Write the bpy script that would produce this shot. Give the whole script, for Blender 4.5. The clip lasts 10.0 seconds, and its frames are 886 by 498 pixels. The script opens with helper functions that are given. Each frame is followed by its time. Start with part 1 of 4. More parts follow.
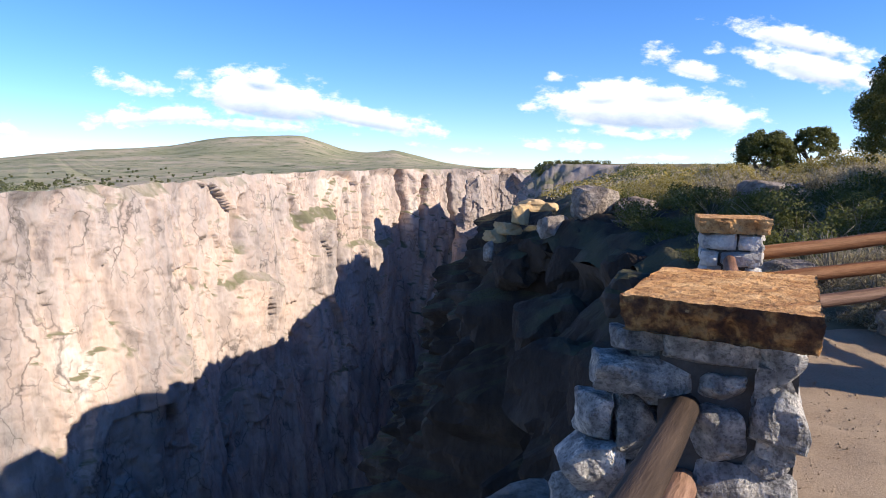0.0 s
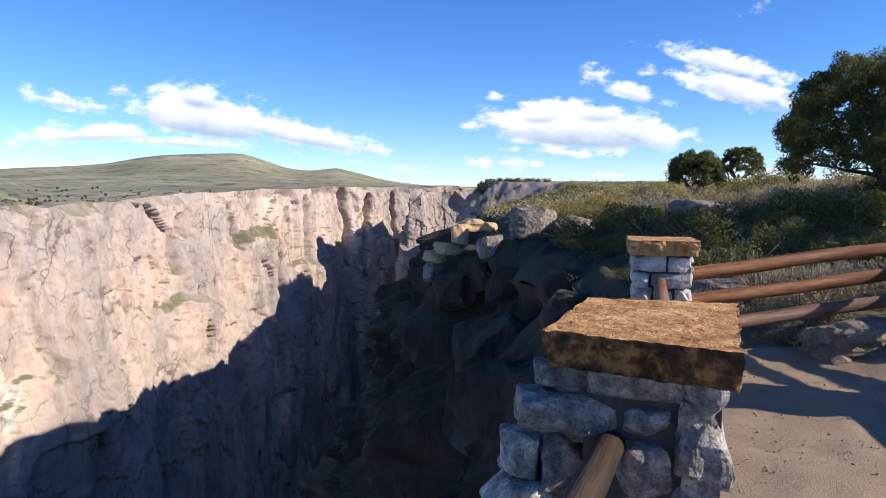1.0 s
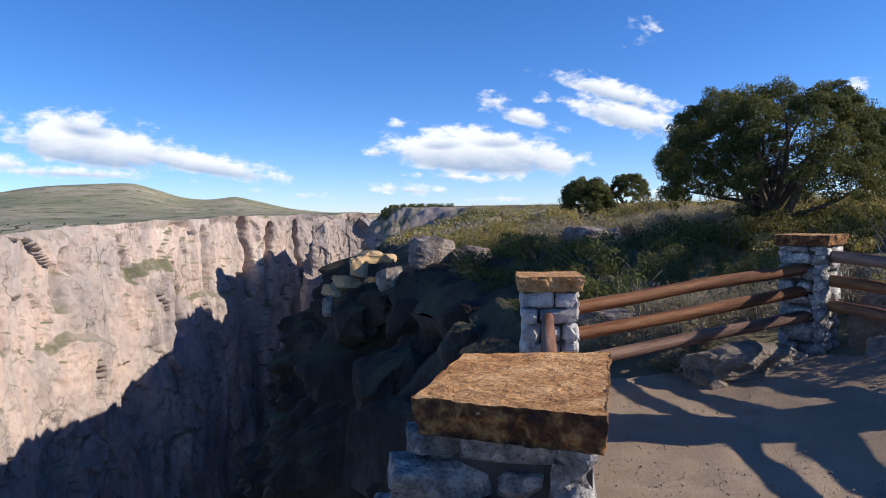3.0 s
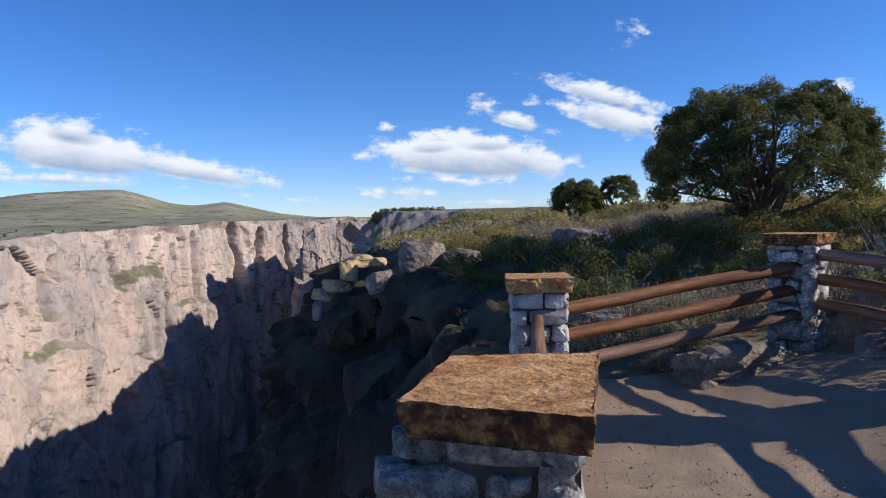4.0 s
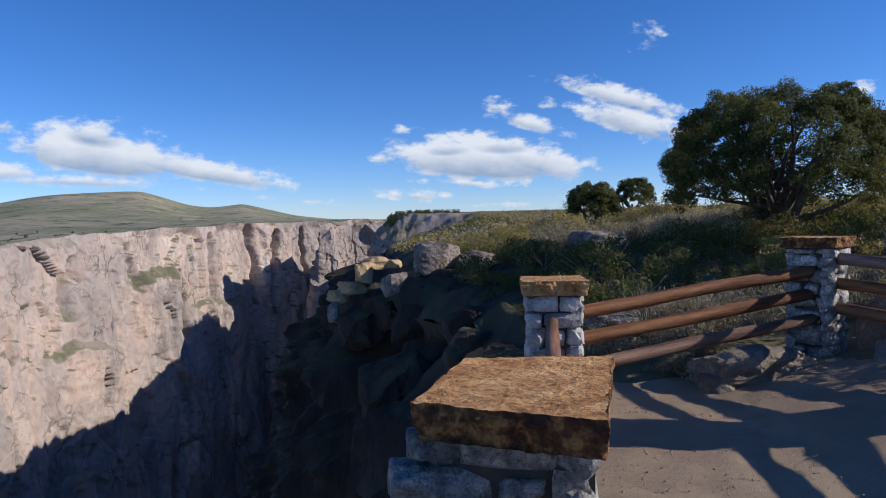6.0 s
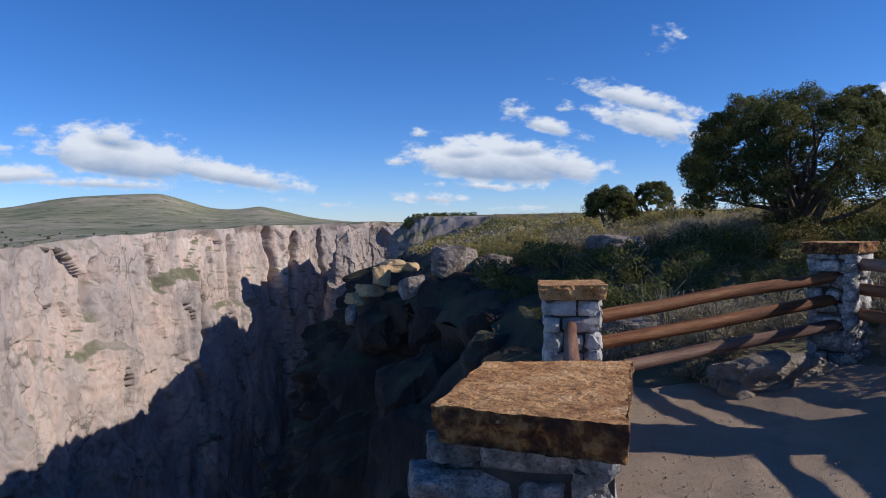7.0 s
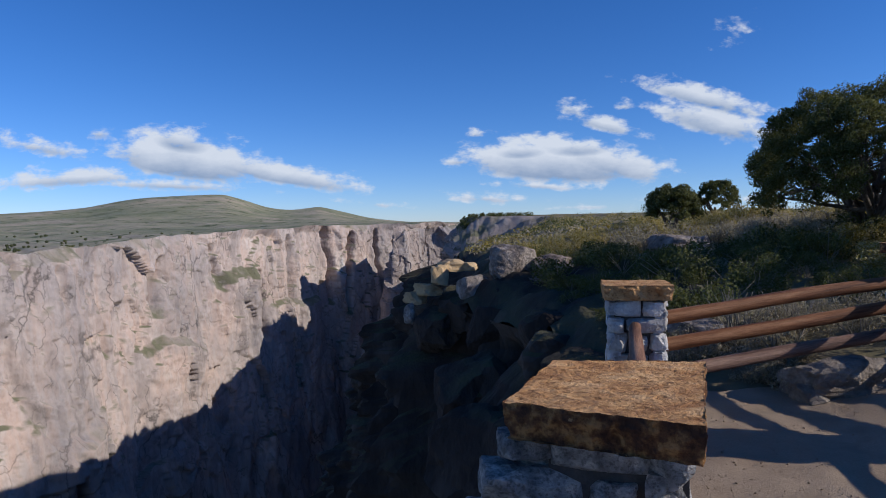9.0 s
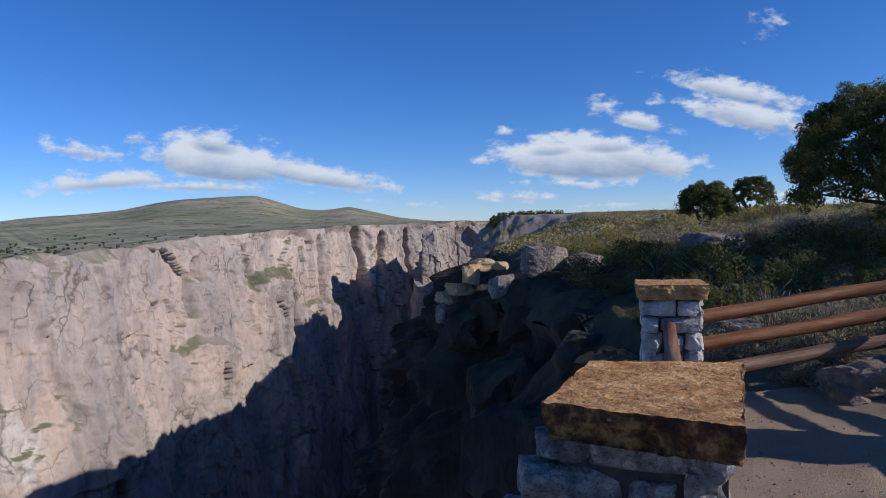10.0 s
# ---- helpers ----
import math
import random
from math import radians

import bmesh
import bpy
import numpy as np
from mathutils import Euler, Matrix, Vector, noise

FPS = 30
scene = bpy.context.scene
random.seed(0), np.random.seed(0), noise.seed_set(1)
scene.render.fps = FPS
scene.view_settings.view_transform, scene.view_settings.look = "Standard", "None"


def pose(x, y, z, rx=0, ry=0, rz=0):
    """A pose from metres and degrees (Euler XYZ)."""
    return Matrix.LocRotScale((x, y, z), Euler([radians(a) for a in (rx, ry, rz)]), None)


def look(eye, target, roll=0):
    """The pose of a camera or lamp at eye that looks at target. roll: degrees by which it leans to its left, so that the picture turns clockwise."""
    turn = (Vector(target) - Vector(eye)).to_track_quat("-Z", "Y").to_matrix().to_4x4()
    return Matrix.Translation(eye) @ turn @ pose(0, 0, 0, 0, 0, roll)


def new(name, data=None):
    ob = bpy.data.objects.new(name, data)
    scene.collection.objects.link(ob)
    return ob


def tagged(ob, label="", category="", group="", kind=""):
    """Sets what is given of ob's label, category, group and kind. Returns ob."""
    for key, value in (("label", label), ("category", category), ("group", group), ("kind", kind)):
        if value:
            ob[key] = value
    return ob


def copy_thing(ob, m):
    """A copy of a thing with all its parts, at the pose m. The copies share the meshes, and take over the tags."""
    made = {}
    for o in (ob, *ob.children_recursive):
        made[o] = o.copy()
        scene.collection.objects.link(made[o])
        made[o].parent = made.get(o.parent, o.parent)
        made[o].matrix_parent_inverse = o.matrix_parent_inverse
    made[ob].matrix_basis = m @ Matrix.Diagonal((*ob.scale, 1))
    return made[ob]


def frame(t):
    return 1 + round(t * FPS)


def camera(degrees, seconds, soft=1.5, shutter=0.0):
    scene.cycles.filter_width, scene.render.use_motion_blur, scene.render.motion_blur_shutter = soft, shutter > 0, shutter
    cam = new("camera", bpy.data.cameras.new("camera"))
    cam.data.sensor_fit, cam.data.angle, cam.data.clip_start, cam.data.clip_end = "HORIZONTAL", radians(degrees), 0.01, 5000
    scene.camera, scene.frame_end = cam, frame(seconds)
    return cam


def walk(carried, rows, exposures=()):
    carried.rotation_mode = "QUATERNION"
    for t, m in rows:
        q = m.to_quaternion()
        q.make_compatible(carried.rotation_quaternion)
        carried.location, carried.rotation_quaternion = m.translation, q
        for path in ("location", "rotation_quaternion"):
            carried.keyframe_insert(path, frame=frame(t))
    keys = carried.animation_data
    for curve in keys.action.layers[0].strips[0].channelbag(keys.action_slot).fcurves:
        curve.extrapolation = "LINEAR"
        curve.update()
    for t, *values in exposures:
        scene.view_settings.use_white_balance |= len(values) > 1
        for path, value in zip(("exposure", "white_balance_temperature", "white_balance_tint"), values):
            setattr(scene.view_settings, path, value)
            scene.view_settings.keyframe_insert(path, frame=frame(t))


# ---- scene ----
cam = camera(66.0, 10.0, 1.0)
PATH = [
    (0, (0.621, 0.162, 1.557), (0.530, 2.147, 1.325), 0.6),
    (0.5, (0.665, 0.213, 1.584), (0.643, 2.202, 1.375), 0.6),
    (1, (0.720, 0.286, 1.611), (0.793, 2.277, 1.432), 0.4),
    (1.5, (0.797, 0.365, 1.646), (0.965, 2.352, 1.495), 0.3),
    (2, (0.841, 0.384, 1.698), (1.089, 2.365, 1.566), -0.1),
    (2.5, (0.860, 0.386, 1.733), (1.168, 2.359, 1.615), -0.5),
    (3, (0.879, 0.365, 1.746), (1.227, 2.331, 1.641), -0.8),
    (4.5, (0.921, 0.403, 1.729), (1.297, 2.365, 1.634), -1.4),
    (5, (0.930, 0.394, 1.730), (1.294, 2.358, 1.635), -1.6),
    (5.5, (0.922, 0.397, 1.730), (1.270, 2.364, 1.638), -1.4),
    (7, (0.891, 0.363, 1.741), (1.173, 2.341, 1.663), -1),
    (7.5, (0.882, 0.385, 1.730), (1.130, 2.369, 1.655), -0.9),
    (8, (0.869, 0.377, 1.732), (1.075, 2.365, 1.657), -0.9),
    (8.5, (0.854, 0.373, 1.730), (1.018, 2.365, 1.655), -0.8),
    (9, (0.830, 0.347, 1.734), (0.950, 2.342, 1.659), -1),
    (9.5, (0.808, 0.342, 1.734), (0.886, 2.339, 1.659), -1),
    (10, (0.794, 0.292, 1.753), (0.827, 2.290, 1.677), -1.5),
]
LIGHT = [(0, 0.79, 6650, 10), (1, 0.59, 6480, 10), (2.5, 0.41, 6320, 10), (4.5, 0.09, 6110, 10), (7, -0.09, 5940, 10), (10, -0.25, 5780, 10)]
walk(cam, [(t, look(eye, target, roll)) for t, eye, target, roll in PATH], LIGHT)

# ---- light ----
SUN_AZ, SUN_EL = 106.0, 26.5          # clockwise from +y, above the horizon
to_sun = Vector((math.sin(radians(SUN_AZ)) * math.cos(radians(SUN_EL)), math.cos(radians(SUN_AZ)) * math.cos(radians(SUN_EL)), math.sin(radians(SUN_EL))))
sun = new("sun", bpy.data.lights.new("sun", "SUN"))
sun.data.energy, sun.data.angle, sun.data.color = 5.0, radians(0.5), (1.0, 0.88, 0.74)
sun.matrix_world = look((0, 0, 60), Vector((0, 0, 60)) - to_sun)

world = bpy.data.worlds.new("sky")
scene.world = world
world.use_nodes = True


def build_sky():
    """Clear evening sky with a dozen fair-weather clouds. A cloud: middle and half size in x/y and z/y of its direction, tilt in degrees, thickness."""
    nt = world.node_tree
    N, L = nt.nodes, nt.links
    N.clear()

    def math_node(op, a, b=0.0, clamp=False):
        n = N.new("ShaderNodeMath")
        n.operation, n.use_clamp = op, clamp
        for k, v in enumerate((a, b)):
            if isinstance(v, (int, float)):
                n.inputs[k].default_value = v
            else:
                L.new(v, n.inputs[k])
        return n.outputs[0]

    out, bg = N.new("ShaderNodeOutputWorld"), N.new("ShaderNodeBackground")
    sky = N.new("ShaderNodeTexSky")
    sky.sky_type, sky.sun_disc = "NISHITA", False
    sky.sun_elevation, sky.sun_rotation = radians(SUN_EL), radians(SUN_AZ)
    sky.altitude, sky.air_density, sky.dust_density, sky.ozone_density = 2400, 1.0, 0.3, 3.0
    hsv = N.new("ShaderNodeHueSaturation")
    hsv.inputs["Saturation"].default_value = SKY_SAT
    warm = N.new("ShaderNodeMix")
    warm.data_type, warm.blend_type = "RGBA", "MULTIPLY"
    warm.inputs[0].default_value, warm.inputs[7].default_value = 1.0, (0.90, 0.96, 1.20, 1)
    L.new(sky.outputs[0], warm.inputs[6])
    L.new(warm.outputs[2], hsv.inputs["Color"])
    tc, sep = N.new("ShaderNodeTexCoord"), N.new("ShaderNodeSeparateXYZ")
    L.new(tc.outputs["Generated"], sep.inputs[0])
    ahead = math_node("MAXIMUM", sep.outputs[1], 0.02)
    u, v = math_node("DIVIDE", sep.outputs[0], ahead), math_node("DIVIDE", sep.outputs[2], ahead)
    uv = N.new("ShaderNodeCombineXYZ")
    L.new(u, uv.inputs[0])
    L.new(v, uv.inputs[1])
    puff = N.new("ShaderNodeTexNoise")
    puff.inputs["Scale"].default_value, puff.inputs["Detail"].default_value, puff.inputs["Roughness"].default_value = 24.0, 8.0, 0.62
    stretch = N.new("ShaderNodeMapping")
    stretch.inputs["Scale"].default_value = (1.0, 1.9, 1.0)
    L.new(uv.outputs[0], stretch.inputs[0])
    L.new(stretch.outputs[0], puff.inputs["Vector"])
    cover, shade = None, None
    for cu, cv, ru, rv, tilt, thick in CLOUDS:
        m = N.new("ShaderNodeMapping")
        m.vector_type = "TEXTURE"
        m.inputs["Location"].default_value, m.inputs["Rotation"].default_value, m.inputs["Scale"].default_value = (cu, cv, 0), (0, 0, radians(tilt)), (ru, rv, 1)
        L.new(uv.outputs[0], m.inputs[0])
        q = N.new("ShaderNodeSeparateXYZ")
        L.new(m.outputs[0], q.inputs[0])
        # flat base: the lower half falls off faster
        low = math_node("MULTIPLY", math_node("MINIMUM", q.outputs[1], 0.0), 0.8)
        y2 = math_node("ADD", q.outputs[1], low)
        r = math_node("SQRT", math_node("ADD", math_node("MULTIPLY", q.outputs[0], q.outputs[0]), math_node("MULTIPLY", y2, y2)))
        c = math_node("MULTIPLY", math_node("SUBTRACT", 1.0, r), thick)
        sh = math_node("MULTIPLY", math_node("ADD", math_node("MULTIPLY", q.outputs[1], -1.6), 0.48, True), math_node("MULTIPLY", math_node("MAXIMUM", c, 0.0), 1.3, True))
        cover = c if cover is None else math_node("MAXIMUM", cover, c)
        shade = sh if shade is None else math_node("MAXIMUM", shade, sh)
    edge = math_node("ADD", cover, math_node("MULTIPLY", math_node("SUBTRACT", puff.outputs[0], 0.52), 3.2))
    ramp = N.new("ShaderNodeMapRange")
    ramp.interpolation_type = "SMOOTHSTEP"
    for k, val in enumerate((-0.05, 0.8, 0.0, 0.97)):
        ramp.inputs[k + 1].default_value = val
    L.new(edge, ramp.inputs[0])
    front = math_node("GREATER_THAN", sep.outputs[1], 0.05)
    amount = math_node("MULTIPLY", ramp.outputs[0], front)
    tint = N.new("ShaderNodeMix")
    tint.data_type = "RGBA"
    tint.inputs[6].default_value, tint.inputs[7].default_value = (7.2, 7.3, 7.5, 1), (3.0, 3.7, 4.9, 1)
    grey = math_node("ADD", shade, math_node("MULTIPLY", math_node("SUBTRACT", puff.outputs[0], 0.5), -0.9), True)
    L.new(grey, tint.inputs[0])
    mix = N.new("ShaderNodeMix")
    mix.data_type = "RGBA"
    L.new(amount, mix.inputs[0])
    L.new(hsv.outputs[0], mix.inputs[6])
    L.new(tint.outputs[2], mix.inputs[7])
    L.new(mix.outputs[2], bg.inputs["Color"])
    bg.inputs["Strength"].default_value = SKY_STRENGTH
    L.new(bg.outputs[0], out.inputs["Surface"])


SKY_SAT, SKY_STRENGTH = 1.15, 0.113
CLOUDS = [(-0.50, 0.114, 0.085, 0.018, -10, 1.0), (-0.47, 0.070, 0.13, 0.022, 3, 1.1), (-0.305, 0.092, 0.13, 0.050, -8, 2.1), (-0.312, 0.122, 0.045, 0.028, -10, 1.4), (-0.17, 0.072, 0.14, 0.026, -11, 1.6), (-0.33, 0.060, 0.14, 0.014, -3, 1.0),
          (0.235, 0.082, 0.165, 0.052, -3, 2.2), (0.175, 0.102, 0.04, 0.02, 0, 1.2), (0.262, 0.106, 0.05, 0.022, 0, 1.3), (0.20, 0.052, 0.09, 0.010, -4, 0.8), (0.33, 0.078, 0.09, 0.040, -12, 1.3), (0.085, 0.089, 0.030, 0.010, 0, 0.9), (0.13, 0.034, 0.080, 0.013, -4, 0.8),
          (0.305, 0.140, 0.065, 0.019, -14, 1.2), (0.255, 0.163, 0.035, 0.018, -20, 0.8), (0.455, 0.178, 0.12, 0.026, -14, 1.5), (0.475, 0.140, 0.12, 0.040, -14, 1.5),
          (0.112, 0.129, 0.018, 0.010, 0, 0.8), (0.505, 0.275, 0.035, 0.022, 20, 0.6), (-0.72, 0.048, 0.07, 0.015, 0, 1.0), (0.875, 0.194, 0.03, 0.02, 0, 0.8), (0.45, 0.028, 0.08, 0.008, 0, 0.6),
          (-0.425, 0.134, 0.020, 0.014, 0, 0.9), (0.335, 0.168, 0.018, 0.012, 0, 0.8), (0.28, 0.02, 0.06, 0.006, 0, 0.5), (-0.03, 0.028, 0.05, 0.008, -6, 0.6)]
build_sky()

# ---- materials ----
def mat(name, rough=0.9, metal=0.0):
    m = bpy.data.materials.new(name)
    m.use_nodes = True
    b = m.node_tree.nodes["Principled BSDF"]
    b.inputs["Roughness"].default_value, b.inputs["Metallic"].default_value = rough, metal
    b.inputs["Specular IOR Level"].default_value = 0.25
    return m, m.node_tree.nodes, m.node_tree.links, b


def plain(name, col, rough=0.9):
    m, N, L, b = mat(name, rough)
    b.inputs["Base Color"].default_value = (*col, 1)
    return m


def link_noise(N, L, vec, scale, detail=5.0, rough=0.6, stretch=None):
    n = N.new("ShaderNodeTexNoise")
    n.inputs["Scale"].default_value, n.inputs["Detail"].default_value, n.inputs["Roughness"].default_value = scale, detail, rough
    if stretch:
        m = N.new("ShaderNodeMapping")
        m.inputs["Scale"].default_value = stretch
        L.new(vec, m.inputs[0])
        vec = m.outputs[0]
    L.new(vec, n.inputs["Vector"])
    return n.outputs[0]


def ramp_of(N, L, fac, stops):
    r = N.new("ShaderNodeValToRGB")
    e = r.color_ramp.elements
    while len(e) < len(stops):
        e.new(0.5)
    for k, (p, c) in enumerate(stops):
        e[k].position, e[k].color = p, (*c, 1)
    L.new(fac, r.inputs[0])
    return r.outputs[0]


def mixed(N, L, fac, a, b, blend="MIX"):
    m = N.new("ShaderNodeMix")
    m.data_type, m.blend_type = "RGBA", blend
    for k, v in ((0, fac), (6, a), (7, b)):
        if isinstance(v, (int, float)):
            m.inputs[k].default_value = v
        elif isinstance(v, tuple):
            m.inputs[k].default_value = (*v, 1)
        else:
            L.new(v, m.inputs[k])
    return m.outputs[2]


def surface(name, big, fine, scale_big, scale_fine, stretch=None, bump=0.3, dist=0.02, rough=0.9, patch=None, vary=0.0, up=None, leaf=False, cracks=None, streak=None):
    """Two scales of colour noise, a bump, and where asked a patch colour (scale, low, high, colour), a tint by object, a colour on level ground."""
    m, N, L, b = mat(name, rough)
    co = N.new("ShaderNodeTexCoord").outputs["Object"]
    a = link_noise(N, L, co, scale_big, 6, 0.6, stretch)
    f = link_noise(N, L, co, scale_fine, 6, 0.65, stretch)
    col = ramp_of(N, L, a, big)
    col = mixed(N, L, 0.55, col, ramp_of(N, L, f, fine), "MULTIPLY")
    if patch:
        sc, lo, hi, pc = patch
        p = link_noise(N, L, co, sc, 4, 0.6)
        r = N.new("ShaderNodeMapRange")
        r.inputs[1].default_value, r.inputs[2].default_value = lo, hi
        L.new(p, r.inputs[0])
        col = mixed(N, L, r.outputs[0], col, pc)
    if streak:
        col = mixed(N, L, 0.5, col, ramp_of(N, L, link_noise(N, L, co, streak, 4, 0.6, (1, 1, 0.16)), [(0.40, (0.62, 0.58, 0.56)), (0.48, (1, 1, 1)), (0.55, (1.0, 0.86, 0.77)), (0.64, (1.0, 0.98, 0.95))]), "MULTIPLY")
    for sc, wide, dark, tall in cracks or ():
        wob = N.new("ShaderNodeVectorMath")
        wob.operation = "MULTIPLY_ADD"
        nz = N.new("ShaderNodeTexNoise")
        nz.inputs["Scale"].default_value, nz.inputs["Detail"].default_value = sc * 1.6, 5.0
        L.new(co, nz.inputs["Vector"])
        L.new(nz.outputs["Color"], wob.inputs[0])
        wob.inputs[1].default_value = (0.9 / sc,) * 3
        L.new(co, wob.inputs[2])
        mp = N.new("ShaderNodeMapping")
        mp.inputs["Scale"].default_value = (1, 1, tall)
        L.new(wob.outputs[0], mp.inputs[0])
        vo = N.new("ShaderNodeTexVoronoi")
        vo.feature = "DISTANCE_TO_EDGE"
        vo.inputs["Scale"].default_value = sc
        L.new(mp.outputs[0], vo.inputs["Vector"])
        r = N.new("ShaderNodeMapRange")
        r.inputs[1].default_value, r.inputs[2].default_value, r.inputs[3].default_value, r.inputs[4].default_value = 0.0, wide, dark, 1.0
        L.new(vo.outputs["Distance"], r.inputs[0])
        k = N.new("ShaderNodeMapRange")
        k.inputs[1].default_value, k.inputs[2].default_value = 0.45, 0.58
        L.new(link_noise(N, L, co, sc * 0.9, 3, 0.5), k.inputs[0])
        col = mixed(N, L, k.outputs[0], col, mixed(N, L, 1.0, col, r.outputs[0], "MULTIPLY"))
    if up:
        lo, hi, pc = up
        g = N.new("ShaderNodeNewGeometry")
        q = N.new("ShaderNodeSeparateXYZ")
        L.new(g.outputs["Normal"], q.inputs[0])
        r = N.new("ShaderNodeMapRange")
        r.inputs[1].default_value, r.inputs[2].default_value = lo, hi
        L.new(q.outputs[2], r.inputs[0])
        k = N.new("ShaderNodeMath")
        k.operation = "MULTIPLY"
        L.new(r.outputs[0], k.inputs[0])
        L.new(ramp_of(N, L, a, [(0.42, (0, 0, 0)), (0.55, (1, 1, 1))]), k.inputs[1])
        col = mixed(N, L, k.outputs[0], col, pc)
    if vary:
        info = N.new("ShaderNodeObjectInfo").outputs["Random"] if not leaf else N.new("ShaderNodeNewGeometry").outputs["Random Per Island"]
        h = N.new("ShaderNodeHueSaturation")
        r = N.new("ShaderNodeMapRange")
        r.inputs[3].default_value, r.inputs[4].default_value = 1 - vary, 1 + vary
        L.new(info, r.inputs[0])
        L.new(r.outputs[0], h.inputs["Value"])
        r2 = N.new("ShaderNodeMapRange")
        r2.inputs[3].default_value, r2.inputs[4].default_value = 1.25, 0.7
        L.new(info, r2.inputs[0])
        L.new(r2.outputs[0], h.inputs["Saturation"])
        L.new(col, h.inputs["Color"])
        col = h.outputs[0]
    L.new(col, b.inputs["Base Color"])
    if leaf:
        tr, ms = N.new("ShaderNodeBsdfTranslucent"), N.new("ShaderNodeMixShader")
        ms.inputs[0].default_value = 0.48
        L.new(col, tr.inputs["Color"])
        L.new(b.outputs[0], ms.inputs[1])
        L.new(tr.outputs[0], ms.inputs[2])
        L.new(ms.outputs[0], N["Material Output"].inputs["Surface"])
    if bump:
        bp = N.new("ShaderNodeBump")
        bp.inputs["Strength"].default_value, bp.inputs["Distance"].default_value = bump, dist
        L.new(f, bp.inputs["Height"])
        L.new(bp.outputs[0], b.inputs["Normal"])
    return m


GREY = [(0.25, (0.45, 0.45, 0.45)), (0.75, (1.0, 1.0, 1.0))]
SOFT = [(0.3, (0.7, 0.7, 0.7)), (0.7, (1.0, 1.0, 1.0))]
M_wall = surface("canyon_granite", [(0.3, (0.235, 0.222, 0.218)), (0.43, (0.34, 0.298, 0.278)), (0.52, (0.42, 0.36, 0.325)), (0.6, (0.50, 0.405, 0.35)), (0.72, (0.60, 0.575, 0.54))],
                 [(0.30, (0.6, 0.58, 0.57)), (0.5, (0.95, 0.95, 0.95)), (0.75, (1, 1, 1))], 0.022, 0.30, (1, 1, 0.65), 0.7, 1.3, 0.95, streak=0.07, cracks=[(0.026, 0.016, 0.38, 0.2), (0.075, 0.03, 0.55, 0.5)], up=(0.3, 0.6, (0.15, 0.145, 0.09)))
# Rock colour lowered towards black to carry the shade below the rim.
M_dark = surface("shade_dark_rim_rock", [(0.3, (0.022, 0.018, 0.016)), (0.5, (0.052, 0.040, 0.033)), (0.7, (0.12, 0.098, 0.082))], GREY, 0.4, 4.0, (1, 1, 0.5), 0.8, 0.15, 0.95,
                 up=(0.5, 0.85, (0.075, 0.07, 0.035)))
M_scrub = surface("scrub_ground", [(0.3, (0.15, 0.125, 0.07)), (0.5, (0.24, 0.195, 0.11)), (0.7, (0.33, 0.27, 0.16))], GREY, 0.25, 6.0, None, 0.6, 0.05, 0.95,
                  patch=(0.12, 0.5, 0.62, (0.09, 0.095, 0.035)))
M_gravel = surface("path_gravel", [(0.35, (0.30, 0.222, 0.148)), (0.65, (0.38, 0.29, 0.20))], [(0.3, (0.55, 0.53, 0.5)), (0.6, (1, 1, 1))], 1.3, 75.0, None, 0.8, 0.012, 0.95, patch=(2.2, 0.56, 0.66, (0.27, 0.205, 0.14)))
M_mesa = surface("mesa_grass", [(0.35, (0.22, 0.23, 0.125)), (0.5, (0.31, 0.295, 0.18)), (0.62, (0.42, 0.355, 0.255))], SOFT, 0.008, 0.11, None, 0.9, 2.5, 0.95,
                 patch=(0.035, 0.55, 0.64, (0.10, 0.12, 0.05)))
M_stone = surface("pillar_stone", [(0.34, (0.20, 0.195, 0.19)), (0.46, (0.36, 0.35, 0.335)), (0.54, (0.50, 0.475, 0.44)), (0.62, (0.74, 0.69, 0.62))], [(0.40, (0.22, 0.22, 0.22)), (0.50, (1, 1, 1))], 11.0, 55.0, None, 1.0, 0.045, 0.8, vary=0.34)
M_pale = surface("pale_pillar_stone", [(0.34, (0.24, 0.235, 0.23)), (0.46, (0.44, 0.43, 0.42)), (0.60, (0.66, 0.62, 0.57))], GREY, 6.0, 40.0, None, 0.9, 0.02, 0.85, vary=0.25)
M_mortar = surface("mortar", [(0.3, (0.055, 0.05, 0.046)), (0.7, (0.12, 0.11, 0.10))], GREY, 6.0, 60.0, None, 0.6, 0.01, 0.95)
M_cap = surface("cap_sandstone", [(0.36, (0.38, 0.185, 0.07)), (0.5, (0.54, 0.295, 0.12)), (0.64, (0.66, 0.405, 0.19))], [(0.40, (0.30, 0.23, 0.17)), (0.48, (1, 1, 1))], 7.0, 27.0, (1, 1.2, 1), 1.0, 0.03, 0.9)
# Rust-brown broken cap sides, with shade and sunlit spots put into the colour.
M_capside = surface("cap_broken_edge_shaded", [(0.40, (0.10, 0.048, 0.027)), (0.50, (0.24, 0.11, 0.045)), (0.58, (0.48, 0.25, 0.09)), (0.7, (0.55, 0.31, 0.125))], [(0.36, (0.25, 0.22, 0.2)), (0.54, (1, 1, 1))], 15.0, 55.0, None, 1.0, 0.035, 0.85)
M_log = surface("log_wood", [(0.35, (0.10, 0.042, 0.022)), (0.5, (0.22, 0.10, 0.05)), (0.65, (0.33, 0.175, 0.095))], [(0.3, (0.35, 0.33, 0.3)), (0.6, (1, 1, 1))], 3.0, 22.0, (4, 4, 0.35), 0.8, 0.012, 0.7, vary=0.04)
